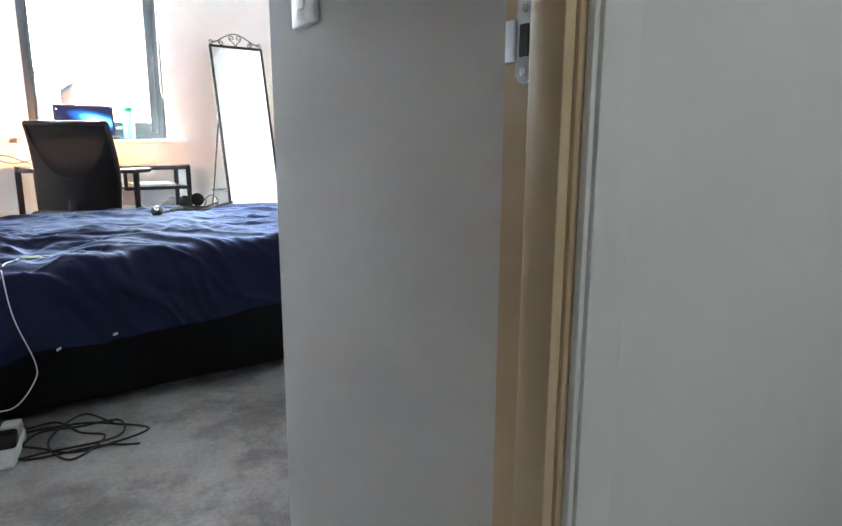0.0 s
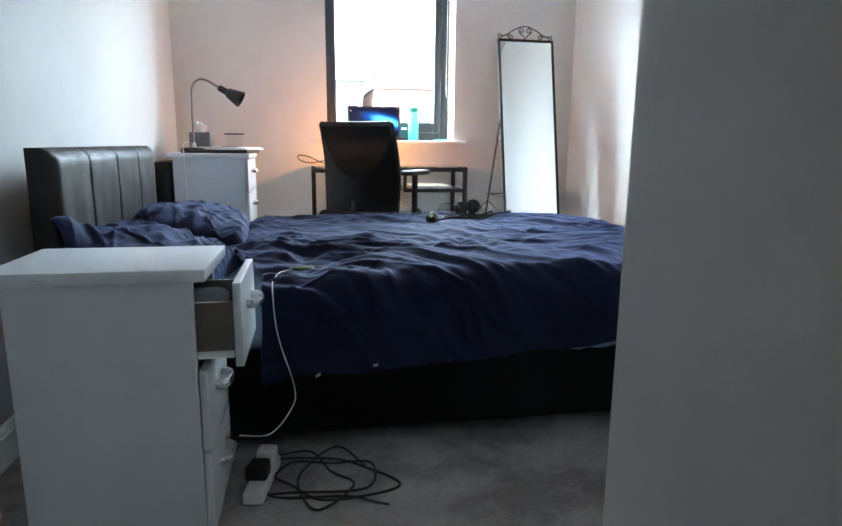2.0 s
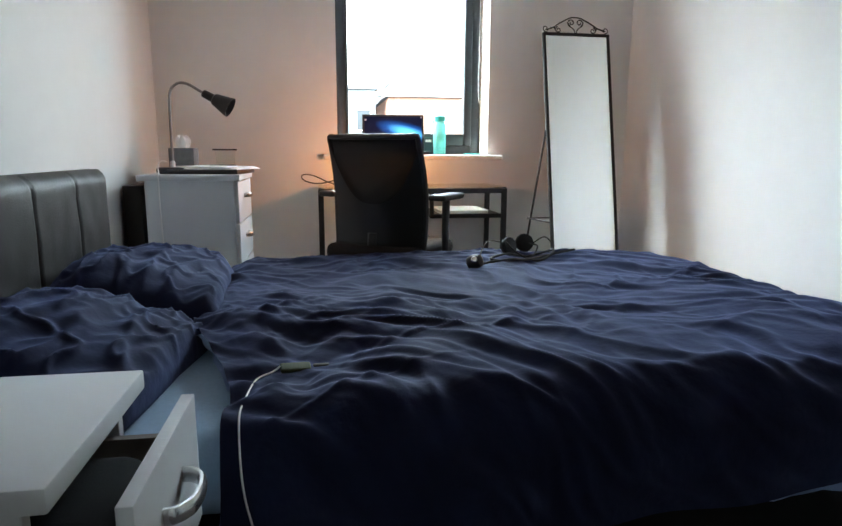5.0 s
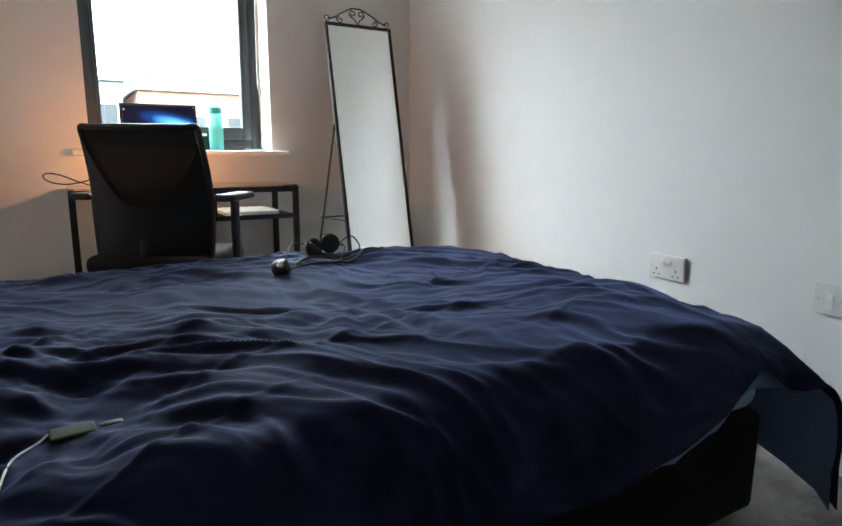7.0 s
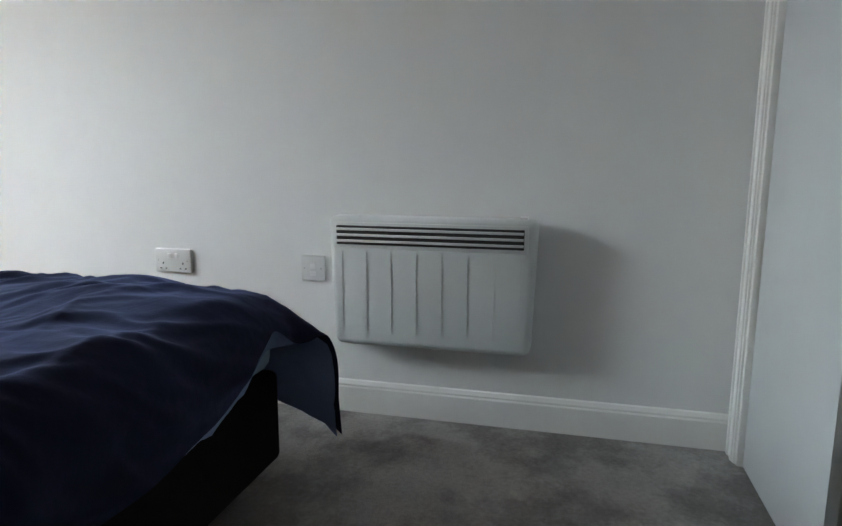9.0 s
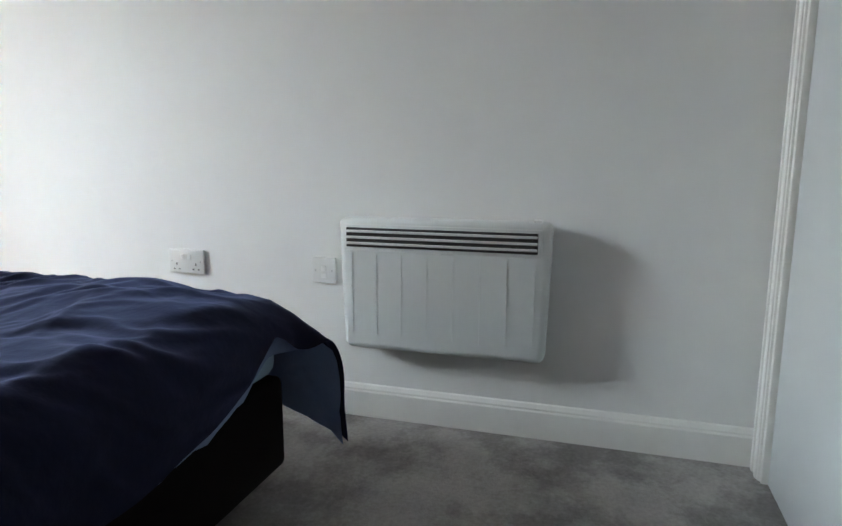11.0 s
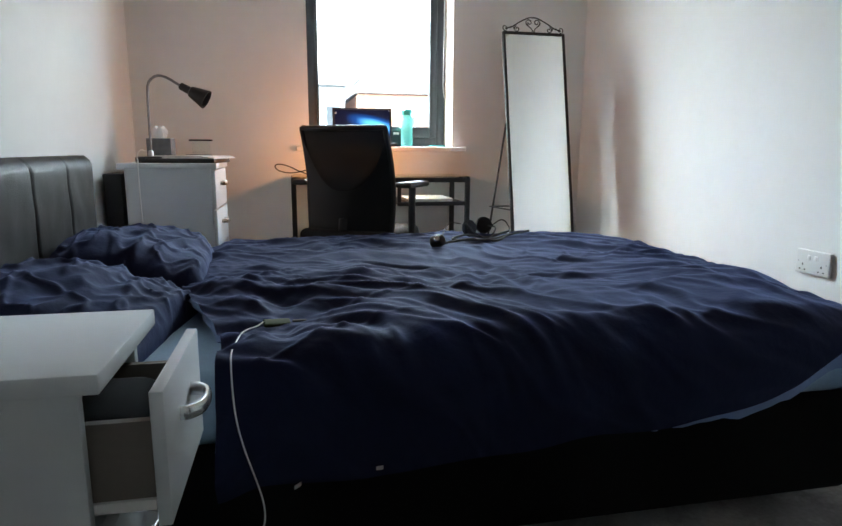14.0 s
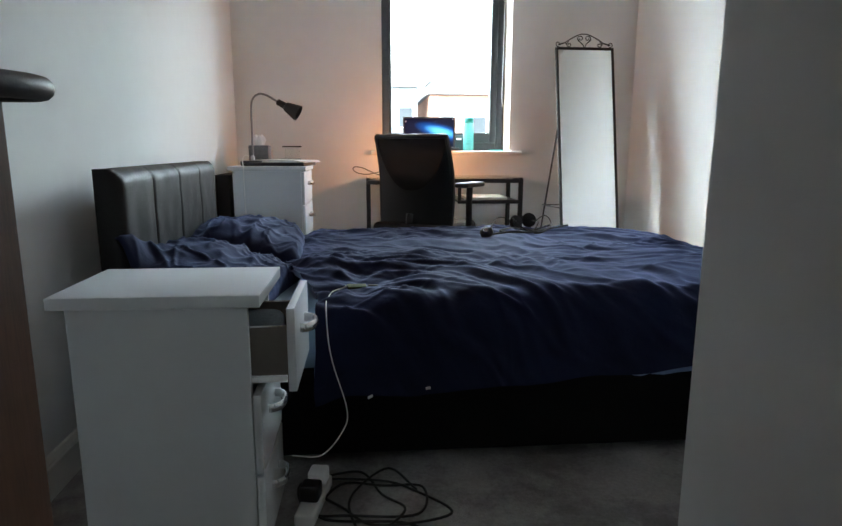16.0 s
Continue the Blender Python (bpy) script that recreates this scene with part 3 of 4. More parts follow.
def duvet():
    d = thing("duvet", pose(0, 0, 0), "rumpled navy duvet with a pale blue underside hanging over the bed", "duvet")
    ex1, ey0, ey1 = 2.795, 2.15, 3.40
    px1, qy1 = ex1 + 0.36, ey1 + 0.27
    rx, ry = 0.115, 0.11
    nx, ny = 340, 300
    top = 0.488

    def near_hem(p):
        """Where the near side's hem lies on the flat cloth."""
        hang = 0.315 - 0.05 * (p - 1.45) - 0.072 * (p - 1.45) ** 2 + (0.03 * (p - 1.45) + 0.02 * (p - 1.45) ** 2) * (1 - soft_step(2.50, 2.74, p)) + 0.08 * soft_step(2.72, 2.84, p) + 0.008 * noise.noise(Vector((p * 6, 3, 3)))
        return (ey0 - hang) * (1 - soft_step(2.82, 2.94, p)) + 1.955 * soft_step(2.82, 2.94, p)

    def edge(q):
        """The turned-back edge by the pillows."""
        return 1.33 - 0.17 * soft_step(2.15, 2.75, q) + 0.02 * noise.noise(Vector((1, q * 5, 8)))

    def bend(d, r):
        a = min(d / r, 1.50)
        return r * math.sin(a) + max(0, d - 1.5 * r) * 0.08, r * (1 - math.cos(a)) + max(0, d - 1.5 * r) * 0.995

    def place(p, q):
        w = soft_step(ex1 + 0.0, ex1 + 0.16, p)
        near = max(0, ey0 - q) * (1 - w)
        far, foot = max(0, q - ey1), max(0, p - ex1)
        f = fold(p, q)
        puff = 0.032 + 0.012 * math.sin(math.pi * min(1, max(0, (p - 1.0) / 1.75))) + f
        z = top + puff * (1 - 0.6 * soft_step(0, 0.2, max(near, foot)))
        z -= 0.02 * (1 - soft_step(0, 0.09, p - edge(q)))
        # fuller towards the far foot, slack at the near corner
        z += 0.026 * math.exp(-((p - 2.66) / 0.22) ** 2 - ((q - 2.50) / 0.40) ** 2) - 0.02 * math.exp(-((p - 2.86) / 0.14) ** 2 - ((q - 2.2) / 0.2) ** 2)
        z -= 0.030 * math.exp(-((p - 1.44) / 0.16) ** 2 - ((q - 2.30) / 0.16) ** 2)
        x, y = min(p, ex1), min(max(q, ey0), ey1) * (1 - w) + min(q, ey1) * w
        ox, dz = bend(foot, rx)
        oy, dn = bend(near, ry)
        of, df = bend(far, ry)
        wave = 0.014 * noise.noise(Vector((p * 5.0, q * 5.0, 31.0)))
        x += ox + wave * soft_step(0.05, 0.2, foot) + 0.5 * f * soft_step(0, 0.2, foot)
        y += -oy + of - (wave + 0.6 * f) * soft_step(0.05, 0.2, near)
        # the loose corner at the foot sags outwards
        sag = 1.0 * max(0, 2.30 - q) ** 2 * soft_step(ex1 - 0.35, ex1 + 0.05, p)
        z += -dz - dn - df - sag * w
        return Vector((x, y, max(z, 0.03)))

    bm = bmesh.new()
    grid = []
    for i in range(nx + 1):
        row = []
        for j in range(ny + 1):
            s, t = i / nx, j / ny
            q = 2.0
            for _ in range(2):
                p = edge(q) + (px1 - edge(q)) * s
                q = near_hem(p) + (qy1 - near_hem(p)) * t
            # the foot hem rises a little towards the loose corner
            row.append(bm.verts.new(place(p, q)))
        grid.append(row)
    for i in range(nx):
        for j in range(ny):
            bm.faces.new((grid[i][j], grid[i + 1][j], grid[i + 1][j + 1], grid[i][j + 1]))
    bm.normal_update()
    inner = [[grid[i][j].co - grid[i][j].normal * (0.016 + 0.022 * min(1, min(i, nx - i, j, ny - j) / 60)) for j in range(0, ny + 1, 4)] for i in range(0, nx + 1, 4)]
    # the lining sags below the near hem towards the foot
    for i, row in enumerate(inner):
        p = 1.3 + (px1 - 1.3) * 4 * i / nx
        row[0] += Vector((0, 0.006, -0.045 * soft_step(2.05, 2.70, p) * (1 - soft_step(2.72, 2.82, p))))
    part("cover", bm, M_NAVY, d, "navy cotton cover, deeply creased", smooth=80)
    bm = bmesh.new()
    g2 = [[bm.verts.new(c) for c in row] for row in inner]
    for a, b in zip(g2, g2[1:]):
        for j in range(len(a) - 1):
            bm.faces.new((a[j], a[j + 1], b[j + 1], b[j]))
    part("underside", bm, M_BLUE, d, "pale blue underside showing at the loose corner", smooth=80)
    for x, z, a in ((1.475, 0.262, 25), (1.632, 0.282, -20)):
        bm = box(-0.007, 0.007, -0.001, 0.001, -0.004, 0.004)
        for v in bm.verts:
            v.co.z += 0.25 * v.co.x
            v.co.y -= 12 * v.co.x ** 2 * (1 if v.co.z > 0 else -0.5)
        part("tag", bm, M_SOCKET, d, "small white sewn-in tag", m=pose(x, 2.012, z, 0, 0, a))
    return place


DUVET = duvet()


def pillow(name, m, sx, sy, h, seed, label, ear=0.0):
    """A soft pillow with pinched corners and creases."""
    t = thing(name, m, label, "pillow", group="pillows on the bed")
    bm = bmesh.new()
    n = 90
    tops, bots = [], []
    for i in range(n + 1):
        ta, ba = [], []
        for j in range(n + 1):
            u, v = 2 * i / n - 1, 2 * j / n - 1
            prof = max(0, (1 - u ** 4) * (1 - v ** 4)) ** 0.55
            pin = 1 - 0.06 * (1 - abs(u * v)) * max(abs(u), abs(v)) ** 3
            x, y = u * sx / 2 * pin, v * sy / 2 * pin
            c = 0.015 * (1 - 2 * abs(noise.noise(Vector((u * 2.2 + seed, v * 1.2 - u, seed))))) + 0.007 * (1 - 2 * abs(noise.noise(Vector((u * 3 - v * 2, v * 4 + seed, seed * 2)))))
            c += 0.009 * ridge(noise.noise(Vector((u * 1.3 - v * 2.5, u * 4 + v * 2 + seed, seed * 5))), 0.14)
            c += 0.02 * noise.noise(Vector((u * 1.2, v * 1.5, seed * 3)))
            lift = ear * soft_step(0.55, 1.0, -u) * soft_step(0.2, 1.0, -v)
            ta.append(bm.verts.new((x, y, lift + h * 0.35 + h * 0.65 * prof + c * min(1, prof * 1.4))))
            edge = i in (0, n) or j in (0, n)
            ba.append(ta[-1] if edge else bm.verts.new((x, y, lift + h * 0.35 - h * 0.35 * prof)))
        tops.append(ta)
        bots.append(ba)
    for i in range(n):
        for j in range(n):
            bm.faces.new((tops[i][j], tops[i + 1][j], tops[i + 1][j + 1], tops[i][j + 1]))
            f = (bots[i][j], bots[i][j + 1], bots[i + 1][j + 1], bots[i + 1][j])
            bm.faces.new(f)
    part("cover", bm, M_NAVY, t, smooth=80)


pillow("pillow", pose(0.985, 2.98, 0.448, 0, 9, 4), 0.45, 0.64, 0.165, 1.3, "plump navy cotton pillow against the headboard")
pillow("pillow", pose(0.985, 2.44, 0.463, -3, 14, -8), 0.43, 0.58, 0.115, 4.1, "flattened navy cotton pillow near the bedside chest", 0.11)


# ---- chests of drawers ----
def d_handle(parent, x, y, z, half=0.045):
    """A bow handle on a drawer front that faces +x."""
    pts = smooth_path([(x, y - half, z), (x + 0.012, y - half * 0.95, z), (x + 0.026, y - half * 0.6, z), (x + 0.030, y, z), (x + 0.026, y + half * 0.6, z), (x + 0.012, y + half * 0.95, z), (x, y + half, z)], 5)
    bm = tube(pts, 0.0055, 10)
    for v in bm.verts:
        v.co.z = z + (v.co.z - z) * 1.9
    part("handle", bm, M_ACRYL, parent, "silvered bow handle")


def chest(name, m, w, d, h, fronts, open_by, label):
    """Chest whose drawers face local +x: w along x, d along y, origin at the base's near left corner."""
    c = thing(name, m, label, "chest of drawers")
    t = 0.016
    part("side_panel", box(0.022, w - 0.02, 0.012, 0.012 + t, 0, h - 0.026, 0.001, 1), M_WHITE, c)
    part("side_panel", box(0.012, w - 0.02, d - 0.012 - t, d - 0.012, 0, h - 0.026, 0.001, 1), M_WHITE, c)
    part("back_panel", box(0.012, 0.018, 0.012 + t, d - 0.012 - t, 0.01, h - 0.026), M_WHITE, c)
    part("plinth", box(w - 0.06, w - 0.04, 0.012 + t, d - 0.012 - t, 0, 0.05), M_WHITE, c)
    part("top", box(-0.012, w + 0.008, 0, d, h - 0.026, h, 0.003, 2), M_WHITE, c)
    z = 0.052
    fh = (h - 0.026 - 0.052 - 0.006 * fronts) / fronts
    for k in range(fronts):
        out = open_by[k] if k < len(open_by) else 0.0
        x = w - 0.018 + out
        dr = part("drawer", box(x, x + 0.017, 0.014, d - 0.014, z, z + fh, 0.002, 2), M_WHITE, c)
        d_handle(dr, x + 0.017, d * 0.5, z + fh * 0.62)
        if out > 0.01:
            bx0 = x - 0.34
            part("drawer_side", box(bx0, x - 0.001, 0.034, 0.046, z + 0.02, z + fh - 0.045), M_DRAWER, dr)
            part("drawer_side", box(bx0, x - 0.001, d - 0.046, d - 0.034, z + 0.02, z + fh - 0.045), M_DRAWER, dr)
            part("drawer_bottom", box(bx0, x - 0.001, 0.046, d - 0.046, z + 0.02, z + 0.028), M_DRAWER, dr)
            part("runner", box(bx0, x - 0.004, 0.028, 0.034, z + 0.016, z + 0.030), M_WPLAST, dr)
        z += fh + 0.006
    return c


chest("bedside_chest", pose(0.86, 1.662, 0), 0.39, 0.295, 0.634, 3, (0.0, 0.0, 0.075), "white laminate bedside chest with its top drawer pulled open")
chest("chest_of_drawers", pose(0.723, 3.87, 0), 0.405, 0.47, 0.820, 4, (), "white laminate chest of drawers beside the headboard")

# things in the open drawer
tagged(part("folded_cloth", box(1.10, 1.28, 1.715, 1.90, 0.4505, 0.55, 0.03, 3), M_DIVAN), "dark folded cloth lying in the open drawer", "clothing")


# ---- things on the far chest ----
def gooseneck_lamp():
    l = thing("desk_lamp", pose(0.822, 4.05, 0.820), "gooseneck lamp with steel stem and black conical shade", "lamp")
    part("base", lathe([(0.066, 0), (0.070, 0.004), (0.070, 0.022), (0.064, 0.028), (0.01, 0.030)], 40), M_BLACK, l)
    neck = smooth_path([(0, 0, 0.028), (0.002, 0, 0.15), (0.004, 0, 0.30), (0.012, 0, 0.365), (0.045, 0, 0.397), (0.085, 0, 0.395), (0.130, 0, 0.370), (0.158, 0, 0.352)], 8)
    part("stem", tube(neck, 0.006, 12), M_GREYMET, l, "brushed steel gooseneck stem")
    aim = (Vector((0.30, -0.02, 0.275)) - Vector((0.158, 0, 0.352))).to_track_quat("Z", "Y").to_matrix().to_4x4()
    shade = part("shade", lathe([(0.013, 0), (0.0175, 0.004), (0.0185, 0.05), (0.026, 0.056), (0.046, 0.135), (0.043, 0.135), (0.022, 0.062), (0.001, 0.06)], 36), M_BLACK, l, "black conical shade")
    shade.matrix_basis = Matrix.Translation((0.150, 0, 0.357)) @ aim
    part("cord_entry", lathe([(0.012, 0.026), (0.012, 0.05), (0.007, 0.058), (0.001, 0.058)], 20), M_STEEL, l)


gooseneck_lamp()
tagged(part("lamp_cord", tube(smooth_path([(0.806, 4.012, 0.874), (0.790, 3.987, 0.878), (0.779, 3.967, 0.857), (0.781, 3.962, 0.832), (0.784, 3.957, 0.825), (0.799, 3.882, 0.824), (0.802, 3.866, 0.817), (0.802, 3.864, 0.682), (0.806, 3.864, 0.432)]), 0.003, 8), M_CABLEW),
       "white lamp cord looped over the chest's edge", "cable")
tb = thing("tissue_box", pose(0.795, 4.18, 0.820), "grey patterned tissue box with a tissue pulled up", "tissue box")
part("box", box(-0.02, 0.095, 0, 0.115, 0, 0.115, 0.003, 2), M_GREYBOX, tb)
bm = bmesh.new()
ring0 = None
for k in range(7):
    t = k / 6
    ring = [bm.verts.new((0.038 + (0.018 + 0.010 * math.sin(3 * t)) * math.cos(2 * math.pi * i / 18) * (1 + 0.35 * math.sin(4 * 2 * math.pi * i / 18 + t * 2)), 0.06 + (0.014 + 0.012 * t) * math.sin(2 * math.pi * i / 18), 0.114 + 0.055 * t + 0.01 * t * math.sin(i))) for i in range(18)]
    if ring0:
        for i in range(18):
            bm.faces.new((ring0[i], ring0[(i + 1) % 18], ring[(i + 1) % 18], ring[i]))
    ring0 = ring
bm.faces.new(ring0)
part("tissue", bm, M_TISSUE, tb, "crumpled white tissue")
for k in range(3):
    tagged(part("paper_sheet", box(-0.105, 0.105, -0.148, 0.148, 0, 0.004, 0.0005, 1), M_PAPER, m=pose(1.023 - 0.01 * k, 4.065 + 0.006 * k, 0.8405 + 0.0045 * k, 0, 0, 68 - 5 * k)), "loose white papers lying on a folder", "paper", "papers on the chest")
tagged(part("folder", box(-0.13, 0.13, -0.16, 0.16, 0, 0.019, 0.004, 2), M_BLACK, m=pose(0.988, 4.07, 0.8205, 0, 0, 80)), "black folder lying flat on the chest", "folder")
tagged(part("spectacle_case", box(-0.07, 0.07, -0.03, 0.03, 0, 0.036, 0.014, 3), M_BLACK, m=pose(1.008, 4.255, 0.8205, 0, 0, 4)), "black spectacle case on the chest", "case")
clk = thing("small_stand", pose(1.018, 4.275, 0.8565), "small clear stand with a dark metal bar on top", "stand")
part("upright", box(-0.044, 0.044, -0.004, 0.004, 0, 0.068, 0.001, 1), M_DESKGLASS, clk)
part("crossbar", box(-0.058, 0.058, -0.006, 0.006, 0.068, 0.076, 0.002, 1), M_METALBLK, clk)
# solid dark block in place of the shaded gap behind the chest
tagged(part("gap_shade_block", box(0.630, 0.708, 3.94, 4.32, 0.0, 0.772, 0.006, 2), M_LEATHER), "dark block standing in for the shaded gap between chest and wall", "panel")


# ---- desk ----
def desk():
    x0, x1, y0, y1, h = 1.466, 2.454, 4.239, 4.610, 0.738
    d = thing("desk", pose(0, 0, 0), "black metal laptop desk with clear glass top and lower shelf", "desk")
    b = 0.026
    for x in (x0, x1 - b):
        for y in (y0, y1 - b):
            part("leg", box(x, x + b, y, y + b, 0, h - 0.004, 0.002, 1), M_METALBLK, d)
    for y in (y0, y1 - b):
        part("rail", box(x0 + b, x1 - b, y, y + b, h - 0.030, h - 0.004, 0.002, 1), M_METALBLK, d)
    for x in (x0, x1 - b):
        part("rail", box(x, x + b, y0 + b, y1 - b, h - 0.030, h - 0.004, 0.002, 1), M_METALBLK, d)
    part("glass_top", box(x0 + 0.004, x1 - 0.004, y0 + 0.004, y1 - 0.004, h - 0.004, h + 0.003, 0.001, 1), M_DESKGLASS, d, "clear tempered glass top", smooth=0)
    sx, sz = 2.04, 0.60
    part("shelf_post", box(sx, sx + 0.02, y0, y0 + 0.02, sz, h - 0.030, 0.002, 1), M_METALBLK, d)
    part("shelf_post", box(sx, sx + 0.02, y1 - 0.02, y1, sz, h - 0.030, 0.002, 1), M_METALBLK, d)
    for y in (y0, y1 - 0.02):
        part("shelf_rail", box(sx + 0.0, x1 - b, y, y + 0.02, sz - 0.022, sz, 0.002, 1), M_METALBLK, d)
    part("shelf", box(sx, x1 - b, y0 + 0.02, y1 - 0.02, sz - 0.016, sz - 0.002, 0.001, 1), M_METALBLK, d)
    tagged(part("paper_pad", box(2.10, 2.36, y0 + 0.03, y1 - 0.07, sz - 0.001, sz + 0.016, 0.002, 1), M_PAPER), "thick white paper pad on the desk's shelf", "paper")


desk()
lap = thing("laptop", pose(1.905, 4.715, WZ0), "open black laptop on the window board with a lit blue screen", "laptop")
part("base", box(-0.180, 0.180, -0.20, 0.02, 0.001, 0.020, 0.005, 2), M_BLACK, lap)
lid = part("lid", box(-0.182, 0.182, -0.006, 0.006, -0.005, 0.214, 0.004, 2), M_BLACK, lap, m=pose(0, 0.016, 0.018, -8, 0, 0) @ pose(0, 0, 0))
part("screen", box(-0.168, 0.168, -0.0075, -0.0062, 0.014, 0.200), M_SCREEN, lid, "blue lit display with a pale light beam")
part("badge", box(-0.166, -0.158, -0.0090, -0.0077, 0.176, 0.186), M_WPLAST, lid)
part("badge", box(0.163, 0.168, -0.0090, -0.0064, 0.196, 0.202), M_WPLAST, lid)

bt = thing("water_bottle", pose(2.185, 4.765, WZ0), "clear teal plastic water bottle with a teal cap", "bottle")
part("bottle_body", lathe([(0.034, 0.001), (0.037, 0.006), (0.037, 0.165), (0.030, 0.190), (0.022, 0.196)], 32), M_BOTTLE, bt)
part("cap", lathe([(0.026, 0.192), (0.034, 0.194), (0.034, 0.222), (0.028, 0.228), (0.004, 0.230)], 28), M_TEAL, bt)
tagged(part("wallet", box(2.32, 2.42, 4.675, 4.715, WZ0, WZ0 + 0.009, 0.002, 1), M_TEAL), "flat teal wallet lying on the window board", "wallet")

cn = thing("carton", pose(2.09, 4.80, WZ0), "small dark green carton with a white mark on the window board", "box")
part("box", box(-0.055, 0.055, -0.02, 0.02, 0.001, 0.105, 0.002, 1), M_CARTON, cn)
part("mark", box(0.012, 0.048, -0.0216, -0.0202, 0.074, 0.088), M_WPLAST, cn, "white printed bar")

# small warm lamp on the desk, mostly hidden by the chair
tl = thing("table_lamp", pose(1.80, 4.285, 0.7435), "small bare warm bulb on a black lamp foot", "lamp")
part("foot", lathe([(0.045, 0), (0.045, 0.010), (0.012, 0.018), (0.012, 0.075), (0.016, 0.078), (0.016, 0.105), (0.004, 0.106)], 24), M_BLACK, tl)
tagged(part("desk_cable", tube(smooth_path([(1.66, 4.36, 0.752), (1.60, 4.33, 0.80), (1.54, 4.32, 0.772), (1.47, 4.30, 0.760), (1.41, 4.29, 0.770), (1.385, 4.29, 0.792), (1.40, 4.30, 0.806), (1.45, 4.31, 0.797), (1.52, 4.32, 0.765), (1.58, 4.34, 0.748), (1.68, 4.38, 0.748)]), 0.003, 8), M_CABLEB),
       "thin black cable looped over the desk's edge", "cable")


# ---- office chair ----
def office_chair():
    c = thing("office_chair", pose(1.796, 3.967, 0, 0, 0, -35), "black office chair with curved mesh backrest and armrests", "chair")
    # backrest: frame and mesh, curved and reclined; local +y is the way the sitter faces
    z0, z1 = 0.44, 0.985

    def back(u, v):
        """u -1..1 across, v 0..1 up."""
        half = 0.222 + 0.010 * math.sin(math.pi * v)
        y = -0.095 - 0.070 * v + 0.05 * math.sin(math.pi * v * 0.9) - 0.045 * (1 - u * u)
        return Vector((u * half, y, z0 + (z1 - z0) * v))

    n, m = 30, 30
    bm = bmesh.new()
    f = [[bm.verts.new(back(2 * i / n - 1, j / m)) for j in range(m + 1)] for i in range(n + 1)]
    k = [[bm.verts.new(back(2 * i / n - 1, j / m) + Vector((0, 0.012, 0))) for j in range(m + 1)] for i in range(n + 1)]
    for i in range(n):
        for j in range(m):
            bm.faces.new((f[i][j], f[i][j + 1], f[i + 1][j + 1], f[i + 1][j]))
            bm.faces.new((k[i][j], k[i + 1][j], k[i + 1][j + 1], k[i][j + 1]))
    part("backrest_mesh", bm, M_MESH, c, "black mesh back", smooth=60)
    edge = [back(-1, j / 14) for j in range(15)] + [back(-1 + 2 * i / 14, 1.0) for i in range(1, 14)] + [back(1, 1 - j / 14) for j in range(15)] + [back(1 - 2 * i / 14, 0) for i in range(1, 15)]
    bm = tube(smooth_path(edge, 3), 0.013, 10)
    part("back_frame", bm, M_BLACK, c)
    # lower shield: a curved plate behind the mesh with a bowed upper edge
    bm = bmesh.new()
    rows = []
    for j in range(13):
        row = []
        for i in range(25):
            u = 2 * i / 24 - 1
            top = 0.46 + 0.44 * abs(u) ** 2.4
            v = top * j / 12
            row.append(bm.verts.new(back(u * 0.98, v) + Vector((0, -0.014 - 0.012 * (1 - u * u), 0))))
        rows.append(row)
    for a, b in zip(rows, rows[1:]):
        for i in range(24):
            bm.faces.new((a[i], a[i + 1], b[i + 1], b[i]))
    bmesh.ops.solidify(bm, geom=bm.faces[:], thickness=0.008)
    part("back_shield", bm, M_BLACK, c, "black moulded back shell", smooth=50)
    part("spine", tube(smooth_path([(0, -0.145, 0.56), (0, -0.15, 0.50), (0, -0.13, 0.45), (0, -0.08, 0.42), (0, 0.05, 0.41)]), 0.024, 12), M_BLACK, c)
    part("lumbar_bar", tube(smooth_path([back(-0.55, 0.42) + Vector((0, -0.01, 0)), back(0, 0.42) + Vector((0, -0.01, 0)), back(0.55, 0.42) + Vector((0, -0.01, 0))]), 0.007, 8), M_BLACK, c)
    # seat
    bm = box(-0.235, 0.235, -0.20, 0.25, 0.425, 0.505, 0.035, 4)
    part("seat", bm, M_SOFTBLACK, c, "black padded seat")
    part("seat_pan", box(-0.19, 0.19, -0.16, 0.20, 0.395, 0.426, 0.01, 2), M_BLACK, c)
    for s in (-1, 1):
        part("arm_post", tube(smooth_path([(s * 0.20, 0.02, 0.415), (s * 0.265, 0.02, 0.42), (s * 0.285, 0.015, 0.47), (s * 0.288, 0.01, 0.60), (s * 0.290, 0.01, 0.71)]), 0.018, 10), M_BLACK, c)
        bm = box(s * 0.290 - 0.042, s * 0.290 + 0.042, -0.10, 0.13, 0.71, 0.737, 0.012, 3)
        part("arm_pad", bm, M_BLACK, c, "black plastic arm pad")
    part("gas_column", cyl(0.026, 0.026, 0.09, 0.40, 20), M_BLACK, c)
    for i in range(5):
        a = 2 * math.pi * i / 5 + 0.3
        e = Vector((0.27 * math.cos(a), 0.27 * math.sin(a), 0.075))
        leg = part("base_leg", bar((0, 0, 0.10), e, 0.04, 0.028), M_BLACK, c)
        w = part("castor", cyl(0.028, 0.028, -0.02, 0.02, 18), M_BLACK, leg)
        w.matrix_basis = Matrix.Translation((e.x, e.y, 0.029)) @ pose(0, 0, 0, 90, 0, math.degrees(a))


office_chair()


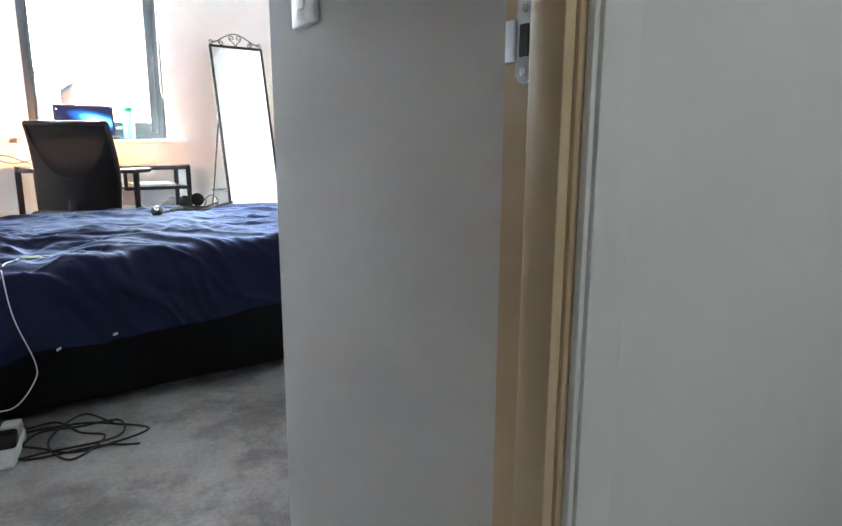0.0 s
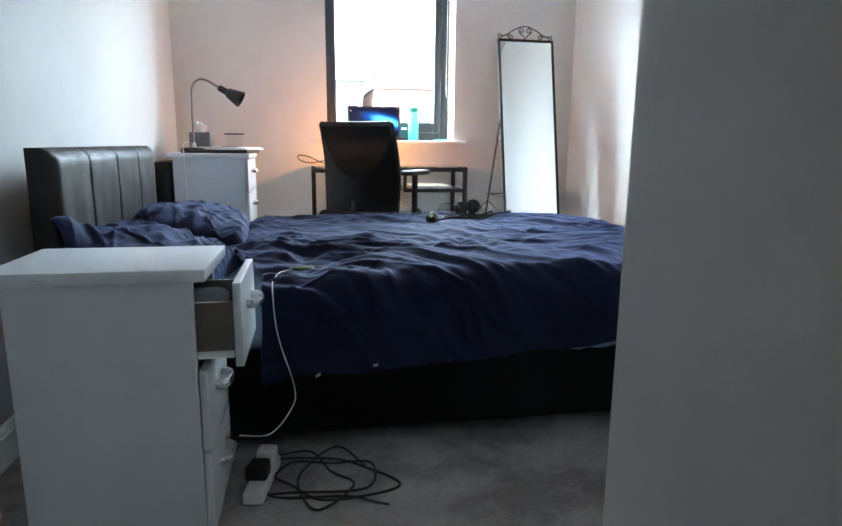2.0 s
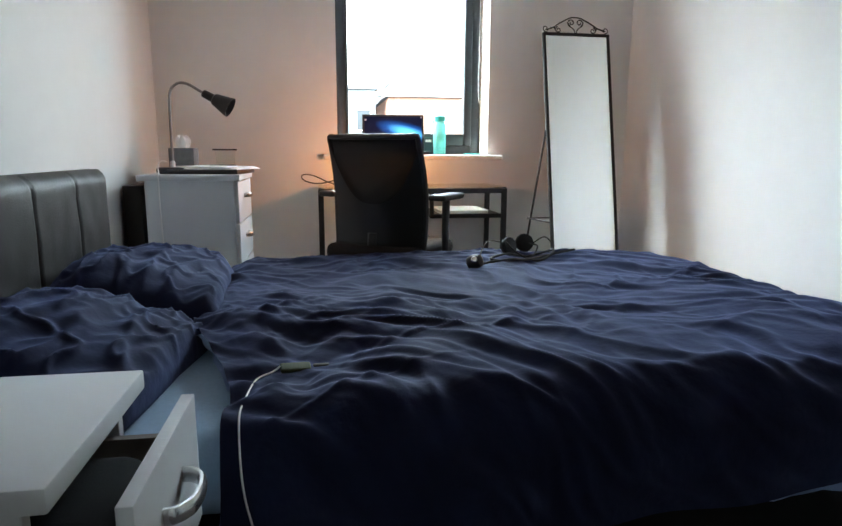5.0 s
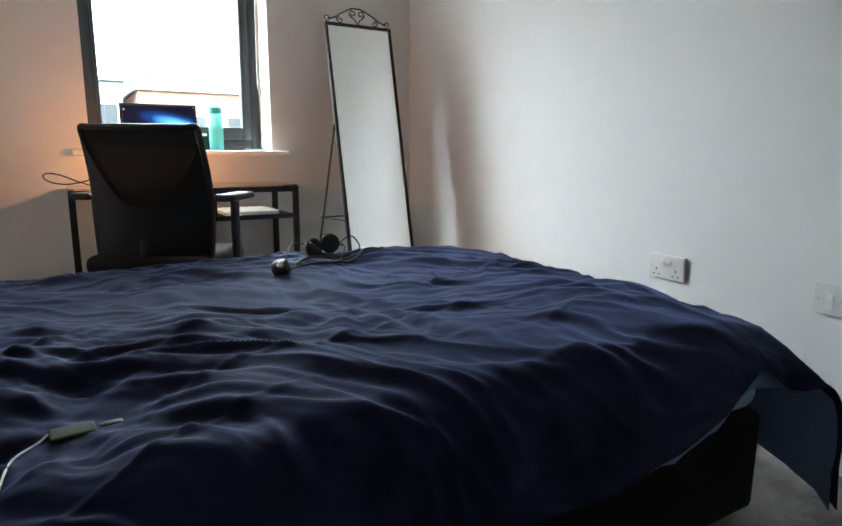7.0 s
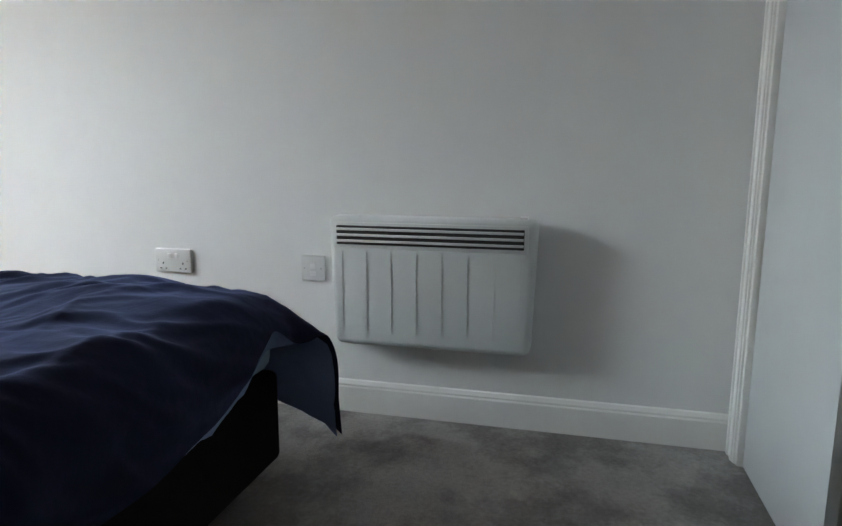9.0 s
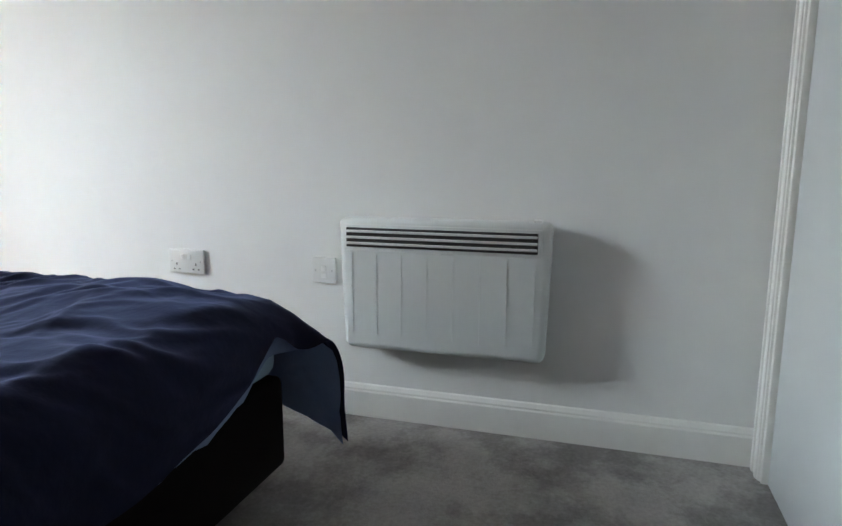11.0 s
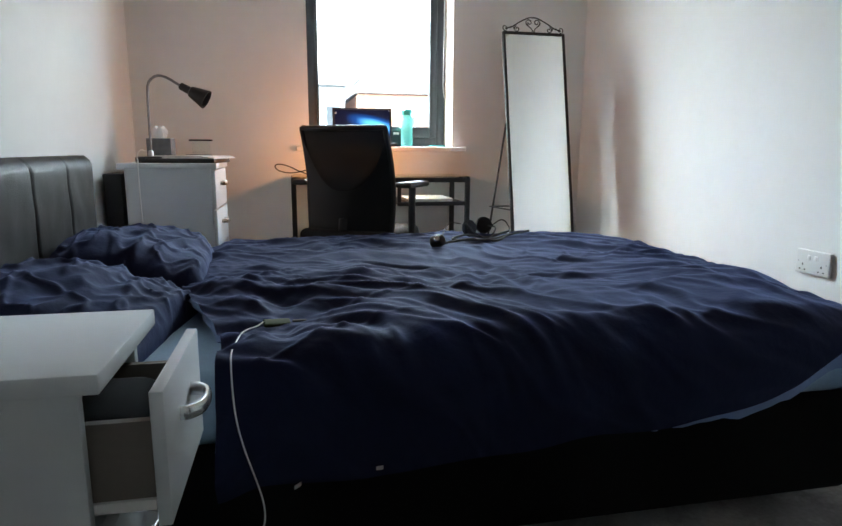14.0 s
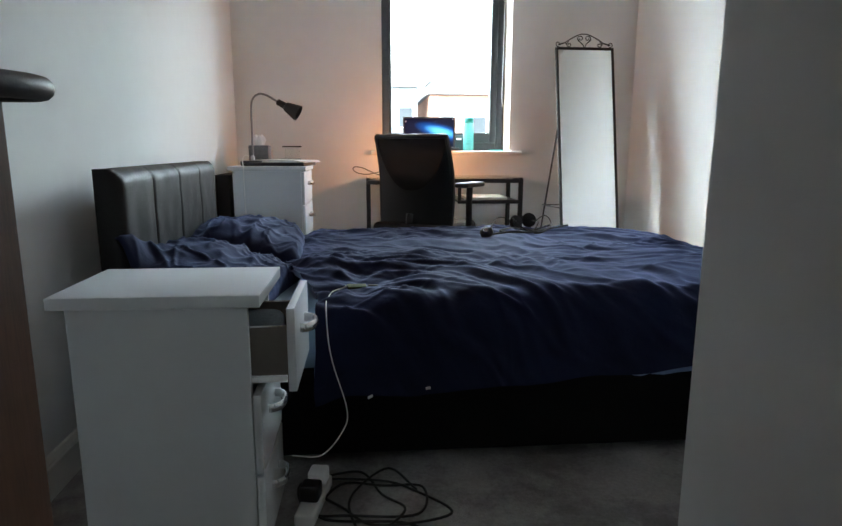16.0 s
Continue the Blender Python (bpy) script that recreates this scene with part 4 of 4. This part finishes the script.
# ---- standing mirror ----
def mirror():
    tl, bl = Vector((2.674, 4.409, 1.559)), Vector((2.689, 4.079, 0.015))
    w = 0.385
    up = (tl - bl).normalized()
    ax = Vector((1, 0.025, 0)).normalized()
    nrm = ax.cross(up).normalized()  # towards the room
    if nrm.y > 0:
        nrm = -nrm
    m = Matrix.Identity(4)
    for i, c in enumerate((ax, -nrm, up)):
        m.col[i][:3] = c
    m.translation = bl
    L = (tl - bl).length
    t = thing("standing_mirror", m, "tall standing mirror with thin black frame and scrolled crest", "mirror")
    b = 0.016
    part("frame_bar", box(0, b, 0, 0.02, 0, L, 0.003, 1), M_METALBLK, t)
    part("frame_bar", box(w - b, w, 0, 0.02, 0, L, 0.003, 1), M_METALBLK, t)
    part("frame_bar", box(b, w - b, 0, 0.02, L - b, L, 0.003, 1), M_METALBLK, t)
    part("frame_bar", box(b, w - b, 0, 0.02, 0.10, 0.10 + b, 0.003, 1), M_METALBLK, t)
    part("mirror_glass", box(b - 0.002, w - b + 0.002, 0.006, 0.012, 0.10 + b, L - b + 0.002), M_MIRROR, t, "silvered mirror glass", smooth=0)
    part("backing", box(b - 0.002, w - b + 0.002, 0.0125, 0.0165, 0.10 + b, L - b + 0.002), M_METALBLK, t)

    # crest: an arch of bent rod with scrolls
    def scroll(cx, cz, r0, r1, a0, turns, n=26):
        return [Vector((cx + (r0 + (r1 - r0) * i / n) * math.cos(a0 + turns * 2 * math.pi * i / n), 0.01, cz + (r0 + (r1 - r0) * i / n) * math.sin(a0 + turns * 2 * math.pi * i / n))) for i in range(n + 1)]

    h = w / 2
    arch = smooth_path([(0.020, 0.01, L + 0.018), (0.06, 0.01, L + 0.028), (0.105, 0.01, L + 0.056), (h - 0.03, 0.01, L + 0.084), (h, 0.01, L + 0.087), (h + 0.03, 0.01, L + 0.084), (w - 0.105, 0.01, L + 0.056), (w - 0.06, 0.01, L + 0.028), (w - 0.020, 0.01, L + 0.018)], 6)
    part("crest_arch", tube(arch, 0.0036, 8), M_METALBLK, t)
    for s in (-1, 1):
        X = lambda d: h + s * d
        part("crest_scroll", tube([Vector((X(v.x), v.y, v.z)) for v in scroll(0.172, L + 0.022, 0.018, 0.004, -1.9, 1.1)], 0.003, 8), M_METALBLK, t)
        part("crest_scroll", tube([Vector((X(v.x), v.y, v.z)) for v in scroll(0.100, L + 0.018, 0.018, 0.005, 1.4, -1.25)], 0.003, 8), M_METALBLK, t)
        part("crest_scroll", tube([Vector((X(v.x), v.y, v.z)) for v in scroll(0.024, L + 0.058, 0.022, 0.005, -1.3, 1.3)], 0.003, 8), M_METALBLK, t)
        part("crest_stem", tube([Vector((X(v.x), v.y, v.z)) for v in smooth_path([(0.004, 0.01, L), (0.010, 0.01, L + 0.02), (0.030, 0.01, L + 0.038), (0.046, 0.01, L + 0.060)])], 0.003, 8), M_METALBLK, t)
        part("crest_stem", tube([Vector((X(v.x), v.y, v.z)) for v in smooth_path([(0.118, 0.01, L + 0.018), (0.126, 0.01, L + 0.03), (0.150, 0.01, L + 0.024), (0.165, 0.01, L + 0.012)])], 0.003, 8), M_METALBLK, t)
    # rear strut, a thin hinged leg with a stay, built in the world and brought into the mirror's space
    inv = m.inverted()
    foot = 4.565
    for x in (2.660, 3.000):
        part("rear_leg", tube([inv @ Vector((x + 0.03, 4.344, 1.04)), inv @ Vector((x - 0.035, foot, 0.006))], 0.006, 8), M_METALBLK, t)
    part("stay", tube([inv @ Vector((2.644, 4.449, 0.55)), inv @ Vector((2.694, 4.204, 0.55))], 0.004, 8), M_METALBLK, t)
    part("stay", tube([inv @ Vector((2.639, 4.451, 0.55)), inv @ Vector((2.979, 4.451, 0.55))], 0.004, 8), M_METALBLK, t)


mirror()


# ---- heater and sockets on the east wall ----
def panel_heater():
    # local x along the wall away from the window, y into the wall, z up
    L, H, D = 0.655, 0.416, 0.085
    h = thing("panel_heater", pose(EAST - 0.012, 2.102, 0.265, 0, 0, -90), "white wall-mounted electric panel heater with louvred grille", "heater")
    # body with a bowed front: wider in the middle, tapered at its foot
    gz0, gz1, gx0, gx1 = 0.328, 0.388, 0.030, L - 0.038

    bm = box(0, L, -D, 0, 0, H, 0.022, 4)
    for v in bm.verts:
        t = v.co.z / H
        inset = 0.016 * max(0, (0.35 - t) / 0.35) ** 1.5
        v.co.x += inset * (1 - 2 * v.co.x / L)
    part("casing", bm, M_HEATER, h)
    part("grille_surround", box(gx0 - 0.012, gx1 + 0.012, -D - 0.003, -D + 0.02, gz0 - 0.012, gz1 + 0.010, 0.003, 2), M_HEATER, h)
    part("grille_opening", box(gx0, gx1, -D - 0.0045, -D + 0.01, gz0, gz1), M_DARK, h, "dark opening behind the louvres", smooth=0)
    for k in range(3):
        z = gz0 + 0.008 + k * 0.0185
        part("louvre", box(gx0 + 0.001, gx1 - 0.001, -D - 0.010, -D - 0.0048, z, z + 0.0078, 0.002, 2), M_HEATER, h)
    for k in range(8):
        x = 0.045 + k * (L - 0.09) / 7
        part("rib", box(x - 0.0024, x + 0.0024, -D - 0.0020, -D + 0.004, 0.05, gz0 - 0.022), M_HEATER, h)
    part("wall_bracket", box(0.08, L - 0.08, -0.002, 0.011, 0.10, 0.35), M_DARK, h)
    part("control_knob", box(L - 0.055, L - 0.030, -D + 0.02, -D + 0.045, H - 0.002, H + 0.008, 0.003, 2), M_WPLAST, h)


panel_heater()


def socket(name, y, z, w, double, label):
    s = thing(name, pose(EAST, y, z, 0, 0, -90), label, "socket")
    hh = 0.043
    part("faceplate", box(-w / 2, w / 2, -0.013, -0.0005, -hh, hh, 0.004, 3), M_SOCKET, s)
    if double:
        for c in (-0.040, 0.040):
            part("pin_hole", box(c - 0.002, c + 0.002, -0.0142, -0.0120, 0.002 - 0.016, 0.010 - 0.016), M_DARK, s)
            for d in (-0.011, 0.011):
                part("pin_hole", box(c + d - 0.0032, c + d + 0.0032, -0.0142, -0.0120, -0.0305, -0.0265), M_DARK, s)
        for c in (-0.014, 0.014):
            part("switch", box(c - 0.007, c + 0.007, -0.0170, -0.0125, 0.008, 0.026, 0.002, 2), M_WPLAST, s)
        for c in (-0.060, 0.060):
            part("screw", cyl(0.003, 0.003, 0, 0.0015, 12), M_STEEL, s, m=pose(c, -0.0125, 0.0, 90, 0, 0))
    else:
        part("switch", box(-0.009, 0.009, -0.0170, -0.0125, -0.002, 0.016, 0.002, 2), M_WPLAST, s)
        part("fuse_cover", box(-0.010, 0.010, -0.0148, -0.0125, -0.026, -0.010, 0.001, 1), M_WPLAST, s)
        for c in (-0.030, 0.030):
            part("screw", cyl(0.003, 0.003, 0, 0.0015, 12), M_STEEL, s, m=pose(c, -0.0125, 0.0, 90, 0, 0))


socket("double_socket", 2.739, 0.498, 0.146, True, "white double wall socket with two switches")
socket("fused_spur", 2.196, 0.494, 0.086, False, "white fused spur beside the heater")

sw = thing("light_switch", pose(PX, 0.867, 1.094, 0, 0, -90), "white plastic light switch on the partition", "light switch")
part("faceplate", box(-0.043, 0.043, -0.009, -0.0005, -0.043, 0.043, 0.004, 3), M_WPLAST, sw)
part("rocker", box(-0.012, 0.012, -0.0135, -0.0085, -0.018, 0.018, 0.002, 2), M_WPLAST, sw)


# ---- small things on the bed and the floor ----
def headset():
    z = DUVET(2.142, 3.23).z
    c12, s12 = math.cos(radians(12)), math.sin(radians(12))

    def on(x, y, h):
        """A place h above the duvet."""
        return (x, y, DUVET(2.142 + c12 * x - s12 * y, 3.23 + s12 * x + c12 * y).z - z + h)

    h = thing("headset", pose(2.142, 3.23, z, 0, 0, 12), "black headset with thin wire headband and tangled cable", "headset")
    for x, y, a in ((0.06, 0.08, 20), (0.14, 0.10, -15)):
        part("ear_cushion", lathe([(0.012, -0.014), (0.030, -0.012), (0.036, 0.0), (0.033, 0.012), (0.012, 0.016)], 26), M_SOFTBLACK, h, m=pose(*on(x, y, 0.034), 75, 0, a))
    part("headband", tube(smooth_path([on(0.05, 0.07, 0.03), on(0.02, 0.03, 0.055), on(0.04, -0.01, 0.028), on(0.10, -0.01, 0.012), on(0.15, 0.02, 0.04), on(0.15, 0.08, 0.035)]), 0.003, 8), M_METALBLK, h)
    part("headband", tube(smooth_path([on(0.16, 0.10, 0.03), on(0.215, 0.08, 0.07), on(0.235, 0.05, 0.04), on(0.20, 0.02, 0.010)]), 0.0025, 8), M_METALBLK, h)
    part("microphone", lathe([(0.006, -0.03), (0.022, -0.022), (0.026, 0), (0.020, 0.022), (0.006, 0.028)], 22), M_BLACK, h, m=pose(*on(-0.16, -0.085, 0.020), 70, 20, 30))
    part("chrome_cap", lathe([(0.003, -0.004), (0.012, 0), (0.009, 0.005), (0.002, 0.007)], 20), M_CHROME, h, m=pose(*on(-0.173, -0.105, 0.030), 55, -20, 0))
    part("microphone_boom", tube(smooth_path([on(-0.135, -0.065, 0.02), on(-0.10, -0.02, 0.06), on(-0.05, 0.03, 0.072), on(0.0, 0.04, 0.058)]), 0.002, 8), M_METALBLK, h)
    turns = ((-0.15, -0.075), (-0.08, -0.055), (0.0, -0.06), (0.06, -0.03), (0.12, -0.06), (0.20, -0.01), (0.12, 0.04), (0.02, 0.02), (-0.07, -0.03), (0.05, -0.05), (0.18, -0.02), (0.28, -0.03))
    part("tangled_cable", tube(smooth_path([on(x, y, 0.007 + 0.006 * (k % 3)) for k, (x, y) in enumerate(turns)]), 0.0045, 8), M_CABLEB, h)


headset()
c = DUVET(1.438, 2.30)
ph = thing("green_phone", pose(c.x, c.y, c.z - 0.004, 6, 2, 8), "olive green phone lying on the duvet", "phone")
part("phone_body", box(-0.030, 0.030, -0.017, 0.017, 0, 0.009, 0.004, 3), M_GREEN, ph)
part("plug", box(0.034, 0.066, -0.008, 0.004, 0.002, 0.010, 0.003, 2), M_BLACK, ph)


def charge_cable():
    lift = Vector((0, 0, 0.004))
    pts = [Vector(c) + Vector((-0.030, 0, 0.004)), DUVET(1.395, 2.285) + lift, DUVET(1.367, 2.25) + lift, DUVET(1.357, 2.17) + Vector((0, -0.004, 0.003)), DUVET(1.358, 2.09) + Vector((0, -0.010, 0)), DUVET(1.365, 2.01) + Vector((0, -0.010, 0)), DUVET(1.378, 1.94) + Vector((0, -0.012, 0)),
           Vector((1.412, 2.01, 0.228)), Vector((1.400, 1.985, 0.178)), Vector((1.345, 1.96, 0.125)), Vector((1.27, 1.945, 0.135))]
    tagged(part("charging_cable", tube(smooth_path(pts), 0.0017, 8), M_CABLEW), "white charging cable hanging over the duvet's side", "cable")


charge_cable()
fc = []
for i in range(22):
    a = i * 1.05 + 0.4
    r = 0.115 + 0.05 * math.sin(i * 1.9)
    fc.append((1.47 + 0.05 * math.sin(i * 0.7) + r * 1.2 * math.cos(a), 1.93 + r * 0.95 * math.sin(a), 0.006 + 0.004 * (i % 3)))
fc += [(1.54, 1.83, 0.006), (1.60, 1.80, 0.005), (1.64, 1.78, 0.005)]
tagged(part("floor_cable", tube(smooth_path(fc, 8), 0.0034, 8), M_CABLEB), "black mains cable in loose loops on the carpet", "cable")
ext = thing("power_strip", pose(1.325, 1.93, 0.0, 0, 0, 80), "white power strip with plugs on the carpet", "power strip")
part("strip_body", box(-0.10, 0.10, -0.026, 0.026, 0.0, 0.034, 0.008, 3), M_SOCKET, ext)
part("plug", box(-0.05, 0.0, -0.024, 0.026, 0.036, 0.078, 0.008, 3), M_BLACK, ext, "black plug")
part("plug", box(0.03, 0.08, -0.024, 0.026, 0.036, 0.074, 0.008, 3), M_WPLAST, ext)
